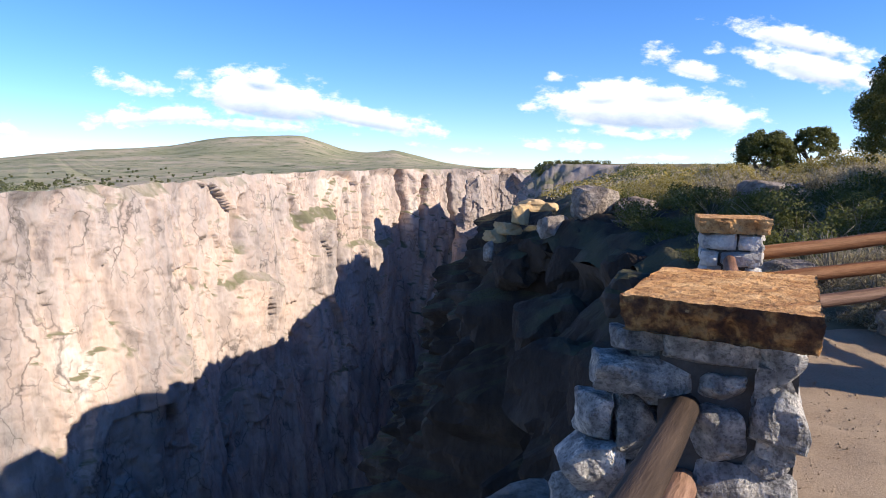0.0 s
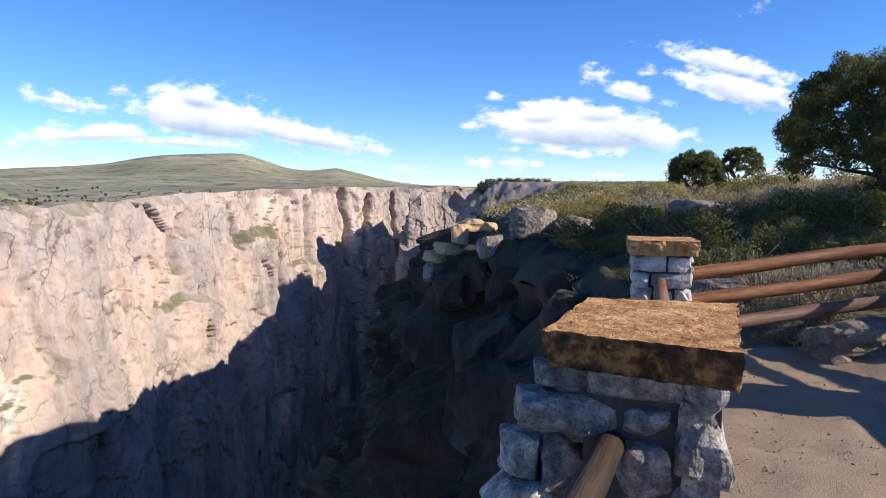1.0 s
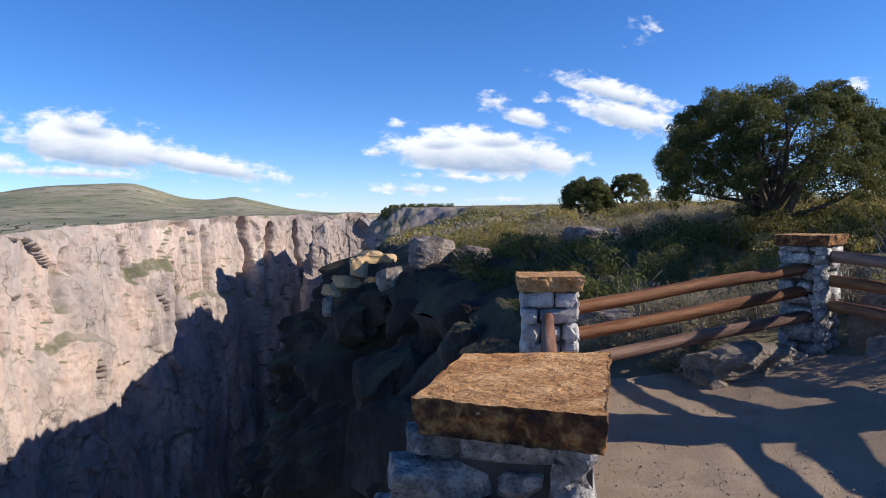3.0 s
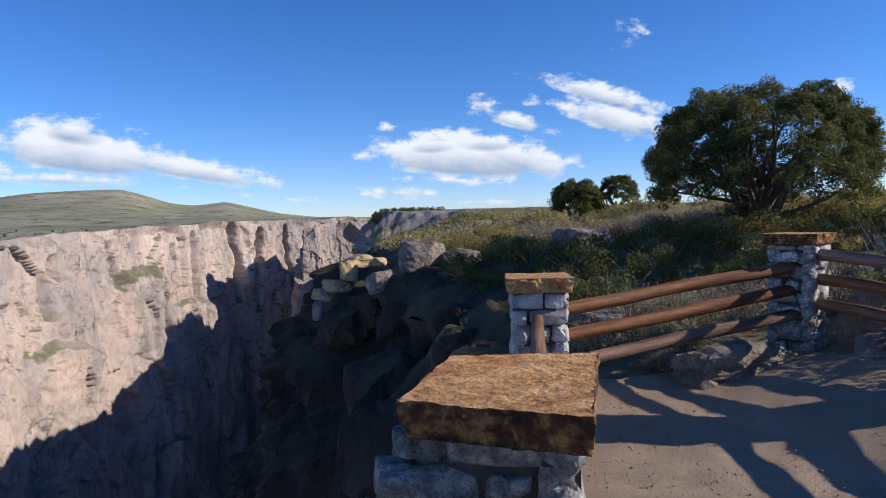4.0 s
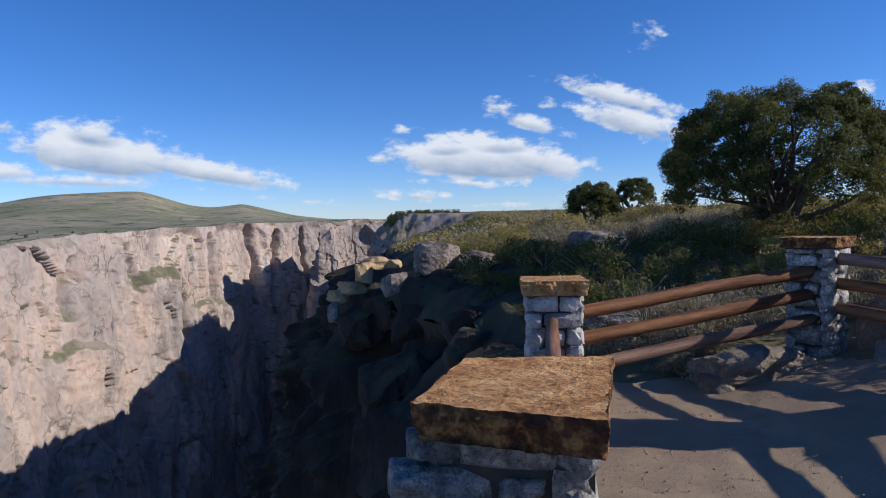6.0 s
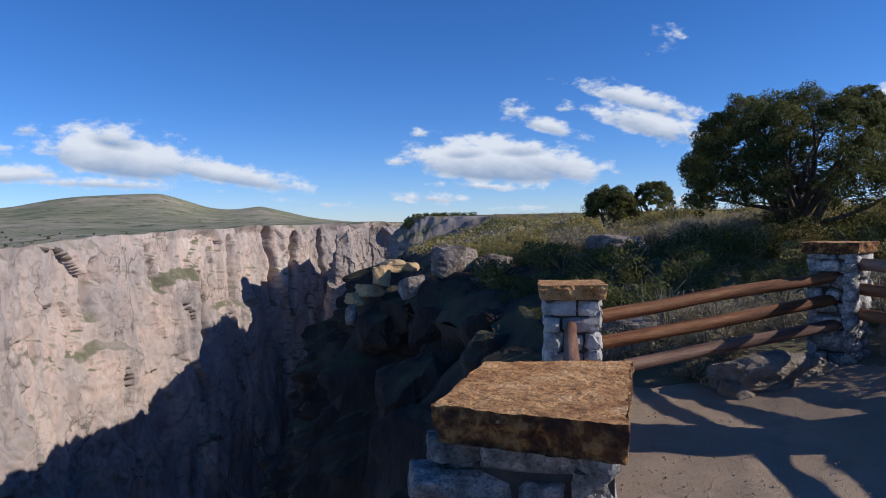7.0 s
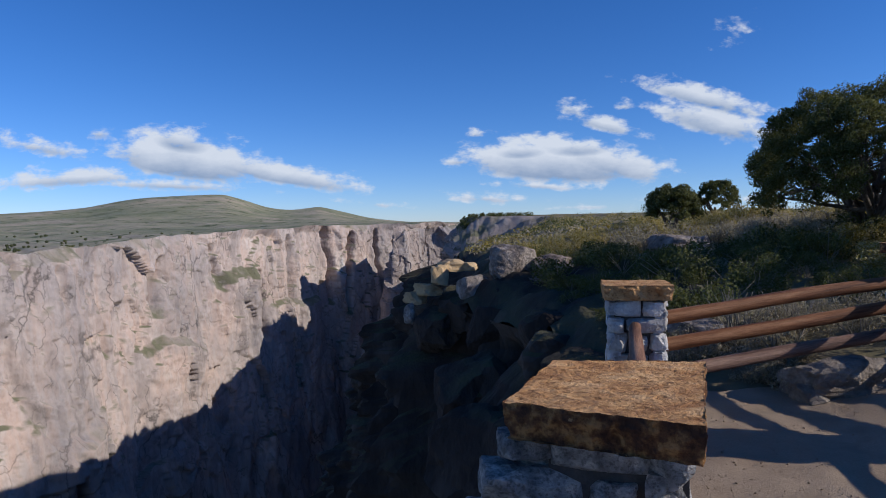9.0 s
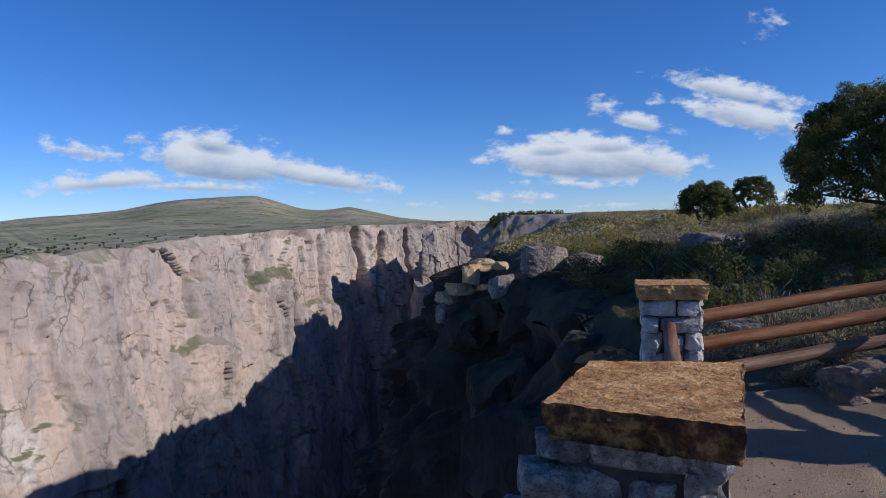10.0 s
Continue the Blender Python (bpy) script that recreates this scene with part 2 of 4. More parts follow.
# Weathered wood, its colour darkened to stand for dappled shade on the log.
M_shadedlog = surface("shaded_weathered_log", [(0.35, (0.016, 0.01, 0.007)), (0.5, (0.034, 0.021, 0.014)), (0.65, (0.07, 0.046, 0.032))], GREY, 3.0, 26.0, (4, 4, 0.35), 0.6, 0.012, 0.8)
M_boulder = surface("boulder_rock", [(0.34, (0.15, 0.12, 0.098)), (0.5, (0.33, 0.27, 0.225)), (0.66, (0.50, 0.43, 0.36))], [(0.34, (0.35, 0.33, 0.32)), (0.55, (1, 1, 1))], 2.6, 14.0, None, 1.0, 0.09, 0.92, vary=0.12)
M_tanrock = surface("tan_path_rock", [(0.3, (0.15, 0.12, 0.095)), (0.5, (0.28, 0.23, 0.18)), (0.68, (0.42, 0.36, 0.29))], GREY, 3.0, 24.0, None, 1.0, 0.04, 0.92)
M_ledge = surface("sunlit_ledge_rock", [(0.3, (0.38, 0.25, 0.12)), (0.6, (0.60, 0.43, 0.24))], GREY, 1.5, 9.0, None, 0.7, 0.05, 0.9)
M_bark = surface("juniper_bark", [(0.3, (0.08, 0.06, 0.045)), (0.7, (0.23, 0.19, 0.15))], GREY, 4.0, 26.0, (3, 3, 0.4), 0.7, 0.03, 0.9)
M_juniper = surface("juniper_leaf", [(0.3, (0.075, 0.09, 0.028)), (0.7, (0.195, 0.195, 0.06))], SOFT, 1.5, 9.0, None, 0, 0, 0.8, vary=0.3, leaf=True)
M_oak = surface("oakbrush_leaf", [(0.3, (0.24, 0.205, 0.07)), (0.52, (0.42, 0.335, 0.105)), (0.68, (0.58, 0.42, 0.135))], SOFT, 0.6, 8.0, None, 0, 0, 0.7, vary=0.3, leaf=True)
M_farbrush = surface("far_brush_leaf", [(0.3, (0.12, 0.14, 0.065)), (0.7, (0.21, 0.215, 0.10))], SOFT, 0.1, 2.0, None, 0, 0, 0.9, vary=0.2, leaf=True)
M_sage = surface("sage_leaf", [(0.3, (0.25, 0.22, 0.13)), (0.7, (0.48, 0.40, 0.26))], SOFT, 1.5, 9.0, None, 0, 0, 0.8, vary=0.25, leaf=True)
M_twig = surface("dry_twig", [(0.3, (0.17, 0.145, 0.11)), (0.7, (0.30, 0.26, 0.20))], SOFT, 4.0, 30.0, None, 0, 0, 0.9)
M_water = plain("river_water", (0.03, 0.045, 0.05), 0.12)

# ---- numbers of noise ----
def hash2(ix, iy, seed):
    h = (ix.astype(np.int64) * 374761393 + iy.astype(np.int64) * 668265263 + seed * 1442695041) & 0x7FFFFFFF
    h = ((h ^ (h >> 13)) * 1274126177) & 0x7FFFFFFF
    return ((h ^ (h >> 16)) & 0xFFFF) / 65535.0


def vnoise(x, y, seed=0):
    x, y = np.asarray(x, float), np.asarray(y, float)
    ix, iy = np.floor(x), np.floor(y)
    fx, fy = x - ix, y - iy
    fx, fy = fx * fx * (3 - 2 * fx), fy * fy * (3 - 2 * fy)
    a, b = hash2(ix, iy, seed), hash2(ix + 1, iy, seed)
    c, d = hash2(ix, iy + 1, seed), hash2(ix + 1, iy + 1, seed)
    return (a * (1 - fx) + b * fx) * (1 - fy) + (c * (1 - fx) + d * fx) * fy - 0.5


def fbm(x, y, octaves=4, seed=0, gain=0.5):
    s, a, f = 0.0, 1.0, 1.0
    for o in range(octaves):
        s = s + a * vnoise(x * f + 17.3 * o, y * f + 9.1 * o, seed + o)
        a, f = a * gain, f * 2.03
    return s


def sheet(name, P, material, smooth=False):
    """A grid of points (n, m, 3) as one mesh."""
    n, m = P.shape[:2]
    i = np.arange(n * m).reshape(n, m)
    quads = np.stack([i[:-1, :-1], i[1:, :-1], i[1:, 1:], i[:-1, 1:]], -1).reshape(-1, 4)
    me = bpy.data.meshes.new(name)
    me.vertices.add(n * m)
    me.vertices.foreach_set("co", P.reshape(-1).astype(np.float32))
    me.loops.add(quads.size)
    me.loops.foreach_set("vertex_index", quads.reshape(-1).astype(np.int32))
    me.polygons.add(len(quads))
    me.polygons.foreach_set("loop_start", np.arange(0, quads.size, 4, dtype=np.int32))
    me.update(calc_edges=True)
    me.polygons.foreach_set("use_smooth", np.full(len(quads), smooth))
    me.materials.append(material)
    return new(name, me)


# ---- the land ----
EDGE_Y = np.array([-400, -60, -6, 0, 3, 6.5, 9, 12, 15, 17, 19, 25, 60, 120, 200, 260, 420, 500, 640, 760, 1000, 1600, 4000.0])
EDGE_X = np.array([-60, -8, -1.6, -0.1, 0.8, 2.1, 3.0, 3.2, 2.4, 1.6, 2.2, 4.0, 5, 8, 13.5, 22, 40, 40, 52, 90, 300, 800, 2400.0])
# notched lip of the far spurs, shaped to shadow the opposite wall: y and height
LIP_Y = np.array([300, 330, 353, 373, 401, 406, 428, 447, 458, 473, 493, 501, 560, 600, 660])
LIP_Z = np.array([-16, -22, -25.5, -29, -29, -20, -19.5, -19, -5.6, -3.4, -0.7, -22, -26, -24, -12.0])



def edge_x(y):
    return np.interp(y, EDGE_Y, EDGE_X)


def land_z(x, y):
    """Height of the near rim's land."""
    x, y = np.asarray(x, float), np.asarray(y, float)
    w = x - edge_x(y)
    r = np.hypot(x - 1.0, y - 1.0)
    far = np.interp(r, [0, 6, 9, 14, 22, 60, 200, 500, 1500, 4000], [0, 0.0, 0.32, 0.72, 0.88, 1.15, 2.9, 6.0, 17, 40])
    side = np.clip((x - 4.2) * 0.17, 0, 0.5) * np.clip((9 - y) / 3, 0, 1)
    far = far + np.clip((x / np.maximum(y, 6) - 0.3) / 0.4, 0, 1) * np.clip((r - 8) / 5, 0, 1) * 0.5
    far = far * (0.10 + 0.90 * np.clip(w / np.clip(0.20 * r, 1.2, 8), 0, 1))
    z = np.maximum(far, side) + np.clip((r - 7) / 10, 0, 1) * fbm(x * 0.35, y * 0.35, 3, 5) * 0.35
    z = z + np.clip((r - 60) / 100, 0, 1) * fbm(x * 0.02, y * 0.02, 3, 8) * 1.6
    u = x / np.maximum(y, 20)
    z = z + np.clip((y - 192) / 6, 0, 1) * np.clip((290 - y) / 60, 0, 1) * np.exp(-((x - 25) / 14) ** 2) * 3.6
    z = z - np.clip(1 - w / (7 + 5 * vnoise(y / 9, 0 * y, 44)), 0, 1) ** 1.6 * np.clip((y - 185) / 10, 0, 1) * np.clip((330 - y) / 60, 0, 1) * 7
    z = z + np.clip((y - 55) / 30, 0, 1) * np.clip((260 - y) / 30, 0, 1) * np.clip((0.24 - u) / 0.08, 0, 1) * fbm(x / 6, y / 11, 4, 66, 0.6) * 3.2
    hollow = np.clip((y - 45) / 40, 0, 1) * np.clip((199 + 26 * vnoise(x / 7, 0 * x, 45) - y) / 30, 0, 1) * np.clip((0.23 - u) / 0.07, 0, 1)
    z = z - hollow * 0.045 * y
    # dips along the edge, sized for the shadow line on the opposite wall
    z = z - np.clip(1.4 - w / 35, 0, 1) * (np.interp(y, [150, 190, 250, 310, 400, 462, 496, 570, 610, 640, 760, 900], [0, 8, 14, 22, 26, 20, 5, 2, 20, 26, 24, 0]) + np.clip((y - 90) / 120, 0, 1) * np.clip((700 - y) / 200, 0, 1) * np.clip(fbm(y / 22, 0 * y, 4, 21, 0.66) * 52, 0, 32) * np.clip(np.abs(y - 528) / 12 - 3.4, 0.4, 1)) * np.clip((315 - y) / 20, 0, 1)
    lip = np.interp(y, LIP_Y, LIP_Z) + fbm(y / 7, 0 * y, 3, 23, 0.6) * 5 + 0.42 * np.maximum(w, 0) + 0.53 * np.clip(w, 0, 8) * np.clip((y - 446) / 12, 0, 1) * np.clip((505 - y) / 10, 0, 1)
    lip = lip + fbm(x / 9, y / 6, 4, 29, 0.6) * 4.5 * np.clip(w / 4, 0, 1) * np.clip((466 - y) / 8, 0, 1)
    z = np.where((y > 298) & (y < 660), np.minimum(z, lip), z)
    sh = np.clip(1 - w / (0.10 * np.clip(y, 1, 260) + 0.5), 0, 1)
    z = z - sh * sh * (3 - 2 * sh) * 0.022 * np.clip(y - 26, 0, 190) * np.clip((330 - y) / 80, 0, 1)
    z = z - np.clip(1 - w / 0.9, 0, 1) ** 2 * np.clip((y + 2) / 3, 0.3, 1) * 0.25
    return z


def build_land():
    ys = np.concatenate([-np.geomspace(400, 8, 30), np.arange(-7, 1.9, 0.25), np.arange(2.0, 8.0, 0.08), np.arange(8.1, 26, 0.25), np.geomspace(26, 150, 60), np.arange(152, 232, 1.6), np.geomspace(234, 300, 12), np.arange(302, 438, 3.0), np.arange(438, 479.5, 1.0), np.arange(480, 660, 1.2), np.geomspace(664, 4000, 46)])
    ws = np.concatenate([np.arange(0, 5, 0.09), np.arange(5.1, 14, 0.25), np.geomspace(14, 4000, 110)])
    Y, W = np.meshgrid(ys, ws, indexing="ij")
    X = edge_x(Y) + W
    Z = land_z(X, Y) + fbm(X * 3, Y * 3, 4, 2, 0.62) * 0.034 + np.clip((Y - 7.5) / 3, 0, 1) * np.clip(1 - W / 6, 0, 1) * fbm(X * 0.9, Y * 0.9, 4, 14, 0.6) * 0.55
    g = sheet("ground", np.stack([X, Y, Z], -1), M_scrub, True)
    g.data.materials.append(M_gravel)
    cx, cy = (X[:-1, :-1] + X[1:, 1:]) / 2, (Y[:-1, :-1] + Y[1:, 1:]) / 2
    wob = fbm(cx * 1.5, cy * 1.5, 3, 77) * 0.5
    path = (cy < 6.75 + wob * 0.5) & (cx < 6.0 + wob * 0.4) & (cy > -30)
    # Slot 2, the strip along the edge, has the shade in its colour.
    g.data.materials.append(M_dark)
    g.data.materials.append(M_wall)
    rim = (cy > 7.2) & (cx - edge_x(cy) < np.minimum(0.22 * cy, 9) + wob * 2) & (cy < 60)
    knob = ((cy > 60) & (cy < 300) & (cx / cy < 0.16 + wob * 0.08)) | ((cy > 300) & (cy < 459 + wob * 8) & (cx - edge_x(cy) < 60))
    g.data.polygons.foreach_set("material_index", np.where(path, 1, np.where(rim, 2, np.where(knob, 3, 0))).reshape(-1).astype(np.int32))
    tagged(g, "dry rim land of pale gravel and brown scrub soil", "ground", kind="structure")


build_land()


def plates(S, D, ls, ld, seed, tilt=1.0):
    """Broken flat plates: every cell a plane of its own height and tilt, with a sharp step to the next."""
    x, y = S / ls + fbm(S / ls * 0.9, D / ld * 0.9, 3, seed + 50) * 0.8, D / ld + fbm(S / ls * 0.9, D / ld * 0.9, 3, seed + 60) * 0.8
    ix, iy = np.floor(x), np.floor(y)
    best, val = np.full(x.shape, 9.0), np.zeros(x.shape)
    for i in (-1, 0, 1):
        for j in (-1, 0, 1):
            cx, cy = ix + i, iy + j
            dx, dy = x - cx - hash2(cx, cy, seed), y - cy - hash2(cx, cy, seed + 1)
            d = dx * dx + dy * dy
            v = hash2(cx, cy, seed + 2) - 0.5 + tilt * (dx * (hash2(cx, cy, seed + 3) - 0.5) + dy * (hash2(cx, cy, seed + 4) - 0.5))
            near = d < best
            best, val = np.where(near, d, best), np.where(near, v, val)
    return val


def curtain(name, rim, nx, ny, depths, lean, rough, material, seed, label, detail=None, smooth=False):
    """A rock wall hung from a rim line (k, 3), with buttresses, slabs, cracks and ledges."""
    seg = np.linalg.norm(np.diff(rim, axis=0), axis=1)
    s = np.concatenate([[0], np.cumsum(seg)])
    D, S = np.meshgrid(depths, s)
    k = np.clip(rough(S), 0, None)
    warp = fbm(S / 40, D / 70, 3, seed + 3) * 1.2
    butt = -np.abs(fbm(S / 62 + warp * 0.25, D / 420, 2, seed)) * 13 + 3
    slabs = plates(S, D, 31, 52, seed + 4) * 7
    blocks = plates(S, D, 12, 19, seed + 14) * 2.6 + plates(S, D, 4.5, 7, seed + 24) * 0.8
    ledge = fbm(S / 7, D / 7, 4, seed + 9, 0.6) * 1.3
    out = lean(S, D) + (butt + slabs + blocks + ledge) * k * np.clip(D / 6, 0.0, 1)
    if detail:
        out = out + detail(S, D)
    X = rim[:, 0][:, None] + nx[:, None] * out
    Y = rim[:, 1][:, None] + ny[:, None] * out
    Z = rim[:, 2][:, None] - D
    ob = sheet(name, np.stack([X, Y, Z], -1), material, smooth)
    tagged(ob, label, "cliff", kind="structure")
    return s


def resample(pts, n):
    pts = np.array(pts, float)
    s = np.concatenate([[0], np.cumsum(np.linalg.norm(np.diff(pts[:, :2], axis=0), axis=1))])
    q = np.linspace(0, s[-1], n)
    return np.stack([np.interp(q, s, pts[:, i]) for i in range(3)], -1), s


# the opposite wall: direction x/y, distance y, rim slope z/y
FAR = [(-3.0, 120, -0.10), (-1.7, 160, -0.075), (-1.1, 200, -0.06), (-0.72, 240, -0.046), (-0.54, 300, -0.030), (-0.43, 360, -0.024), (-0.30, 450, -0.0095),
       (-0.20, 520, -0.004), (-0.118, 600, 0.000), (-0.05, 640, 0.001), (0.0055, 660, 0.002), (0.08, 720, 0.001), (0.2, 800, 0.0), (0.5, 1300, 0.0)]


def build_far_wall():
    n = 1250
    rim, _ = resample([(u * y, y, 1.6 + v * y) for u, y, v in FAR], n)
    seg = np.concatenate([[0], np.cumsum(np.linalg.norm(np.diff(rim, axis=0), axis=1))])
    U0 = rim[:, 0] / rim[:, 1]

    def clefts(S, D):
        """Named cracks (x/y at the top and bottom, depth from and to, half width, how deep) and shelves (x/y from and to, depth, step)."""
        u = np.interp(S, seg, U0)
        dist = np.interp(S, seg, rim[:, 1])
        o = 0 * S
        for ua, ub, da, db, w, deep in [(-0.605, -0.53, 10, 95, 2.4, 3.5), (-0.205, -0.212, 30, 82, 2.2, 13), (-0.352, -0.362, 10, 46, 1.7, 8), (-0.436, -0.432, 28, 58, 1.4, 5),
                                        (-0.655, -0.66, 12, 40, 1.4, 5), (-0.50, -0.49, 5, 30, 1.6, 4), (-0.16, -0.165, 4, 60, 2.0, 7), (-0.105, -0.10, 0, 70, 2.0, 8),
                                        (-0.072, -0.085, 4, 80, 2.0, 10), (-0.035, -0.03, 3, 80, 1.6, 9), (-0.002, -0.012, 5, 80, 2.0, 10), (0.022, 0.02, 3, 70, 1.6, 8), (0.045, 0.05, 3, 70, 1.6, 8), (-0.27, -0.268, 6, 40, 1.8, 6)]:
            t = np.clip((D - da) / (db - da), 0, 1)
            mid = ua + (ub - ua) * t + 0.004 * fbm(D / 9, 0 * D, 3, int(-ua * 900))
            win = np.clip((D - da) / 5, 0, 1) * np.clip((db - D) / 6, 0, 1)
            o = o - deep * np.exp(-(((u - mid) * dist) / w) ** 2) * win
        for ua, ub, ds, step in [(-0.285, -0.205, 27, 9), (-0.40, -0.30, 62, 6), (-0.56, -0.47, 78, 7), (-0.37, -0.33, 45, 4), (-0.2, -0.12, 55, 5)]:
            win = np.clip((u - ua) / 0.02, 0, 1) * np.clip((ub - u) / 0.02, 0, 1)
            o = o + step * win * np.clip((D - ds - fbm(u * 40, 0 * u, 3, 5) * 10) / (step * 0.9), 0, 1) * np.clip((ds + 55 - D) / 45, 0, 1)
        return o

    t = np.gradient(rim[:, :2], axis=0)
    t /= np.linalg.norm(t, axis=1)[:, None]
    s = np.linspace(0, 1, len(rim))
    nx, ny = t[:, 1], -t[:, 0]
    rim[:, 2] += fbm(np.arange(n) / 23.0, np.zeros(n), 4, 31) * 3.0
    curtain("canyon_wall_far", rim, nx, ny, np.concatenate([np.linspace(0, 150, 190), np.linspace(153, 330, 45)]), lambda S, D: D * 0.13, lambda S: 1.0 + 0 * S, M_wall, 40,
            "sheer tan granite canyon wall with dark vertical cracks", clefts, True)
    # the tableland behind it
    w = np.concatenate([[0], np.geomspace(2, 3600, 120)])
    X = rim[::2, 0][:, None] - 0.55 * w
    Y = rim[::2, 1][:, None] + 0.835 * w
    f = np.clip(w / 700, 0, 1)
    U = X / np.maximum(Y, 50)
    grade = lambda U: np.interp(U, [-1.2, -0.72, -0.58, -0.45, -0.404, -0.362, -0.30, -0.253, -0.225, -0.192, -0.159, -0.117, -0.086, -0.04, 0.007, 0.1], [0.0, 0.009, 0.022, 0.029, 0.037, 0.042, 0.0450, 0.0456, 0.037, 0.0257, 0.0218, 0.0265, 0.019, 0.0085, 0.0035, 0.002])
    base = sum(grade(U + d) for d in np.linspace(-0.007, 0.007, 5)) / 5 * 1.03
    dist = np.hypot(X, Y)
    hz = 1.6 + base * Y * np.exp(-(np.clip(np.abs(Y - 1700) - 300, 0, None) / 900.0) ** 2)
    low = rim[::2, 2][:, None]
    k = np.clip((w[None, :] - 0) / 1100, 0, 1) ** 1.3
    Z = low * (1 - k) + hz * k + fbm(X / 110, Y / 110, 3, 60, 0.4) * 4 * f
    P = np.stack([X, Y, Z], -1)
    tagged(sheet("tableland", P, M_mesa, True), "rolling green and brown mesa with low hills", "hills", kind="structure")


build_far_wall()


def build_near_wall():
    ys = np.concatenate([np.linspace(-60, -6, 40), np.linspace(-5.8, 26, 300), np.geomspace(26.2, 300, 300), np.arange(301.5, 480, 1.5), np.arange(480, 660, 0.7)])
    x = edge_x(ys)
    rim = np.stack([x, ys, land_z(x, ys)], -1)
    t = np.gradient(rim[:, :2], axis=0)
    t /= np.linalg.norm(t, axis=1)[:, None]
    nx, ny = -t[:, 1], t[:, 0]
    sm = np.ones(25) / 25
    nx, ny = np.convolve(np.pad(nx, 12, "edge"), sm, "valid"), np.convolve(np.pad(ny, 12, "edge"), sm, "valid")
    seg = np.linalg.norm(np.diff(rim, axis=0), axis=1)
    s = np.concatenate([[0], np.cumsum(seg)])
    yof = lambda S: np.interp(S, s, ys)
    lean = lambda S, D: np.interp(yof(S), [-60, 0, 8, 14, 40, 120, 200], [0.25, 0.25, 0.22, 0.2, 0.42, 0.35, 0.25]) * np.minimum(D, 45) + 0.3 * np.maximum(D - 45, 0)
    rough = lambda S: np.interp(yof(S), [-10, 8, 20, 60, 150], [0.05, 0.06, 0.16, 0.45, 0.9])
    near = lambda S: np.interp(yof(S), [-12, 4, 10, 40, 120], [0.25, 0.3, 1.6, 3.2, 3.5])
    detail = lambda S, D: near(S) * np.clip(D / 1.5, 0, 1) * (-np.abs(vnoise(S / 3.1 + fbm(S / 6, D / 7, 2, 93), D / 22, 91)) * 3.2 + 0.8 + fbm(S / 1.9, D / 2.6, 4, 92, 0.6) * 1.1)
    depths = np.concatenate([np.linspace(0, 20, 100), np.geomspace(20.2, 300, 100)])
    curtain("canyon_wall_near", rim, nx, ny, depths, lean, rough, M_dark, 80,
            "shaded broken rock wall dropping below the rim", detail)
    # Pale granite only past 300 m; nearer, the shade-darkened rock.
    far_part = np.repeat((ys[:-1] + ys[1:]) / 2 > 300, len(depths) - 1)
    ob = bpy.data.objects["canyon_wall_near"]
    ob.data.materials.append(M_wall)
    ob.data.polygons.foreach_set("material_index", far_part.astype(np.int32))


build_near_wall()


def build_spur():
    """The jagged spur of pale columns that closes the view up the canyon, its broken crest running back from the tip."""
    front = [(60, 588, 1), (34, 566, -0.5), (16, 556, -2), (4, 544, -0.5), (-6, 536, 0)]
    # crest heights chosen for the stepped shadow they throw on the far wall
    back = [(-5, 545, -1), (-5, 551, -10), (-2, 582, -22), (0, 593, -38), (0, 600, -12), (1, 609, -5), (4, 612, -24), (5, 622, -7), (9, 627, -28), (30, 645, -20), (60, 665, -5)]
    rim, _ = resample(front + back, 330)
    rim[:, 2] += fbm(np.arange(330) / 7.0, np.zeros(330), 3, 37) * 2.2
    t = np.gradient(rim[:, :2], axis=0)
    t = np.stack([np.convolve(np.pad(t[:, i], 9, "edge"), np.ones(19) / 19, "valid") for i in (0, 1)], 1)
    t /= np.linalg.norm(t, axis=1)[:, None]
    curtain("canyon_spur", rim, -t[:, 1], t[:, 0], np.concatenate([np.linspace(0, 90, 120), np.linspace(93, 280, 30)]), lambda S, D: D * 0.10, lambda S: 1.1 + 0 * S, M_wall, 130, "grey granite spur of broken columns closing the canyon")
    a, _ = resample(front[::-1], 60)
    b, _ = resample([front[-1]] + back, 60)
    k = np.linspace(0, 1, 14)[None, :, None]
    P = a[:, None] * (1 - k) + b[:, None] * k
    P[..., 2] -= 0.4
    tagged(sheet("canyon_spur_top", P, M_scrub), "brown scrub soil on top of a granite spur", "ground", kind="structure")


build_spur()
bm = bmesh.new()
bmesh.ops.create_grid(bm, x_segments=40, y_segments=40, size=1500, matrix=Matrix.Translation((0, 600, -262)))
me = bpy.data.meshes.new("canyon_floor")
bm.to_mesh(me)
me.materials.append(M_wall)
tagged(new("canyon_floor", me), "deep shaded canyon floor of broken rock", "canyon floor", kind="structure")


# ---- things ----
def part(name, bm, material, parent, label=""):
    me = bpy.data.meshes.new(name)
    bm.to_mesh(me)
    bm.free()
    me.materials.append(material)
    ob = new(name, me)
    ob.parent = parent
    if label:
        ob["label"] = label
    return ob


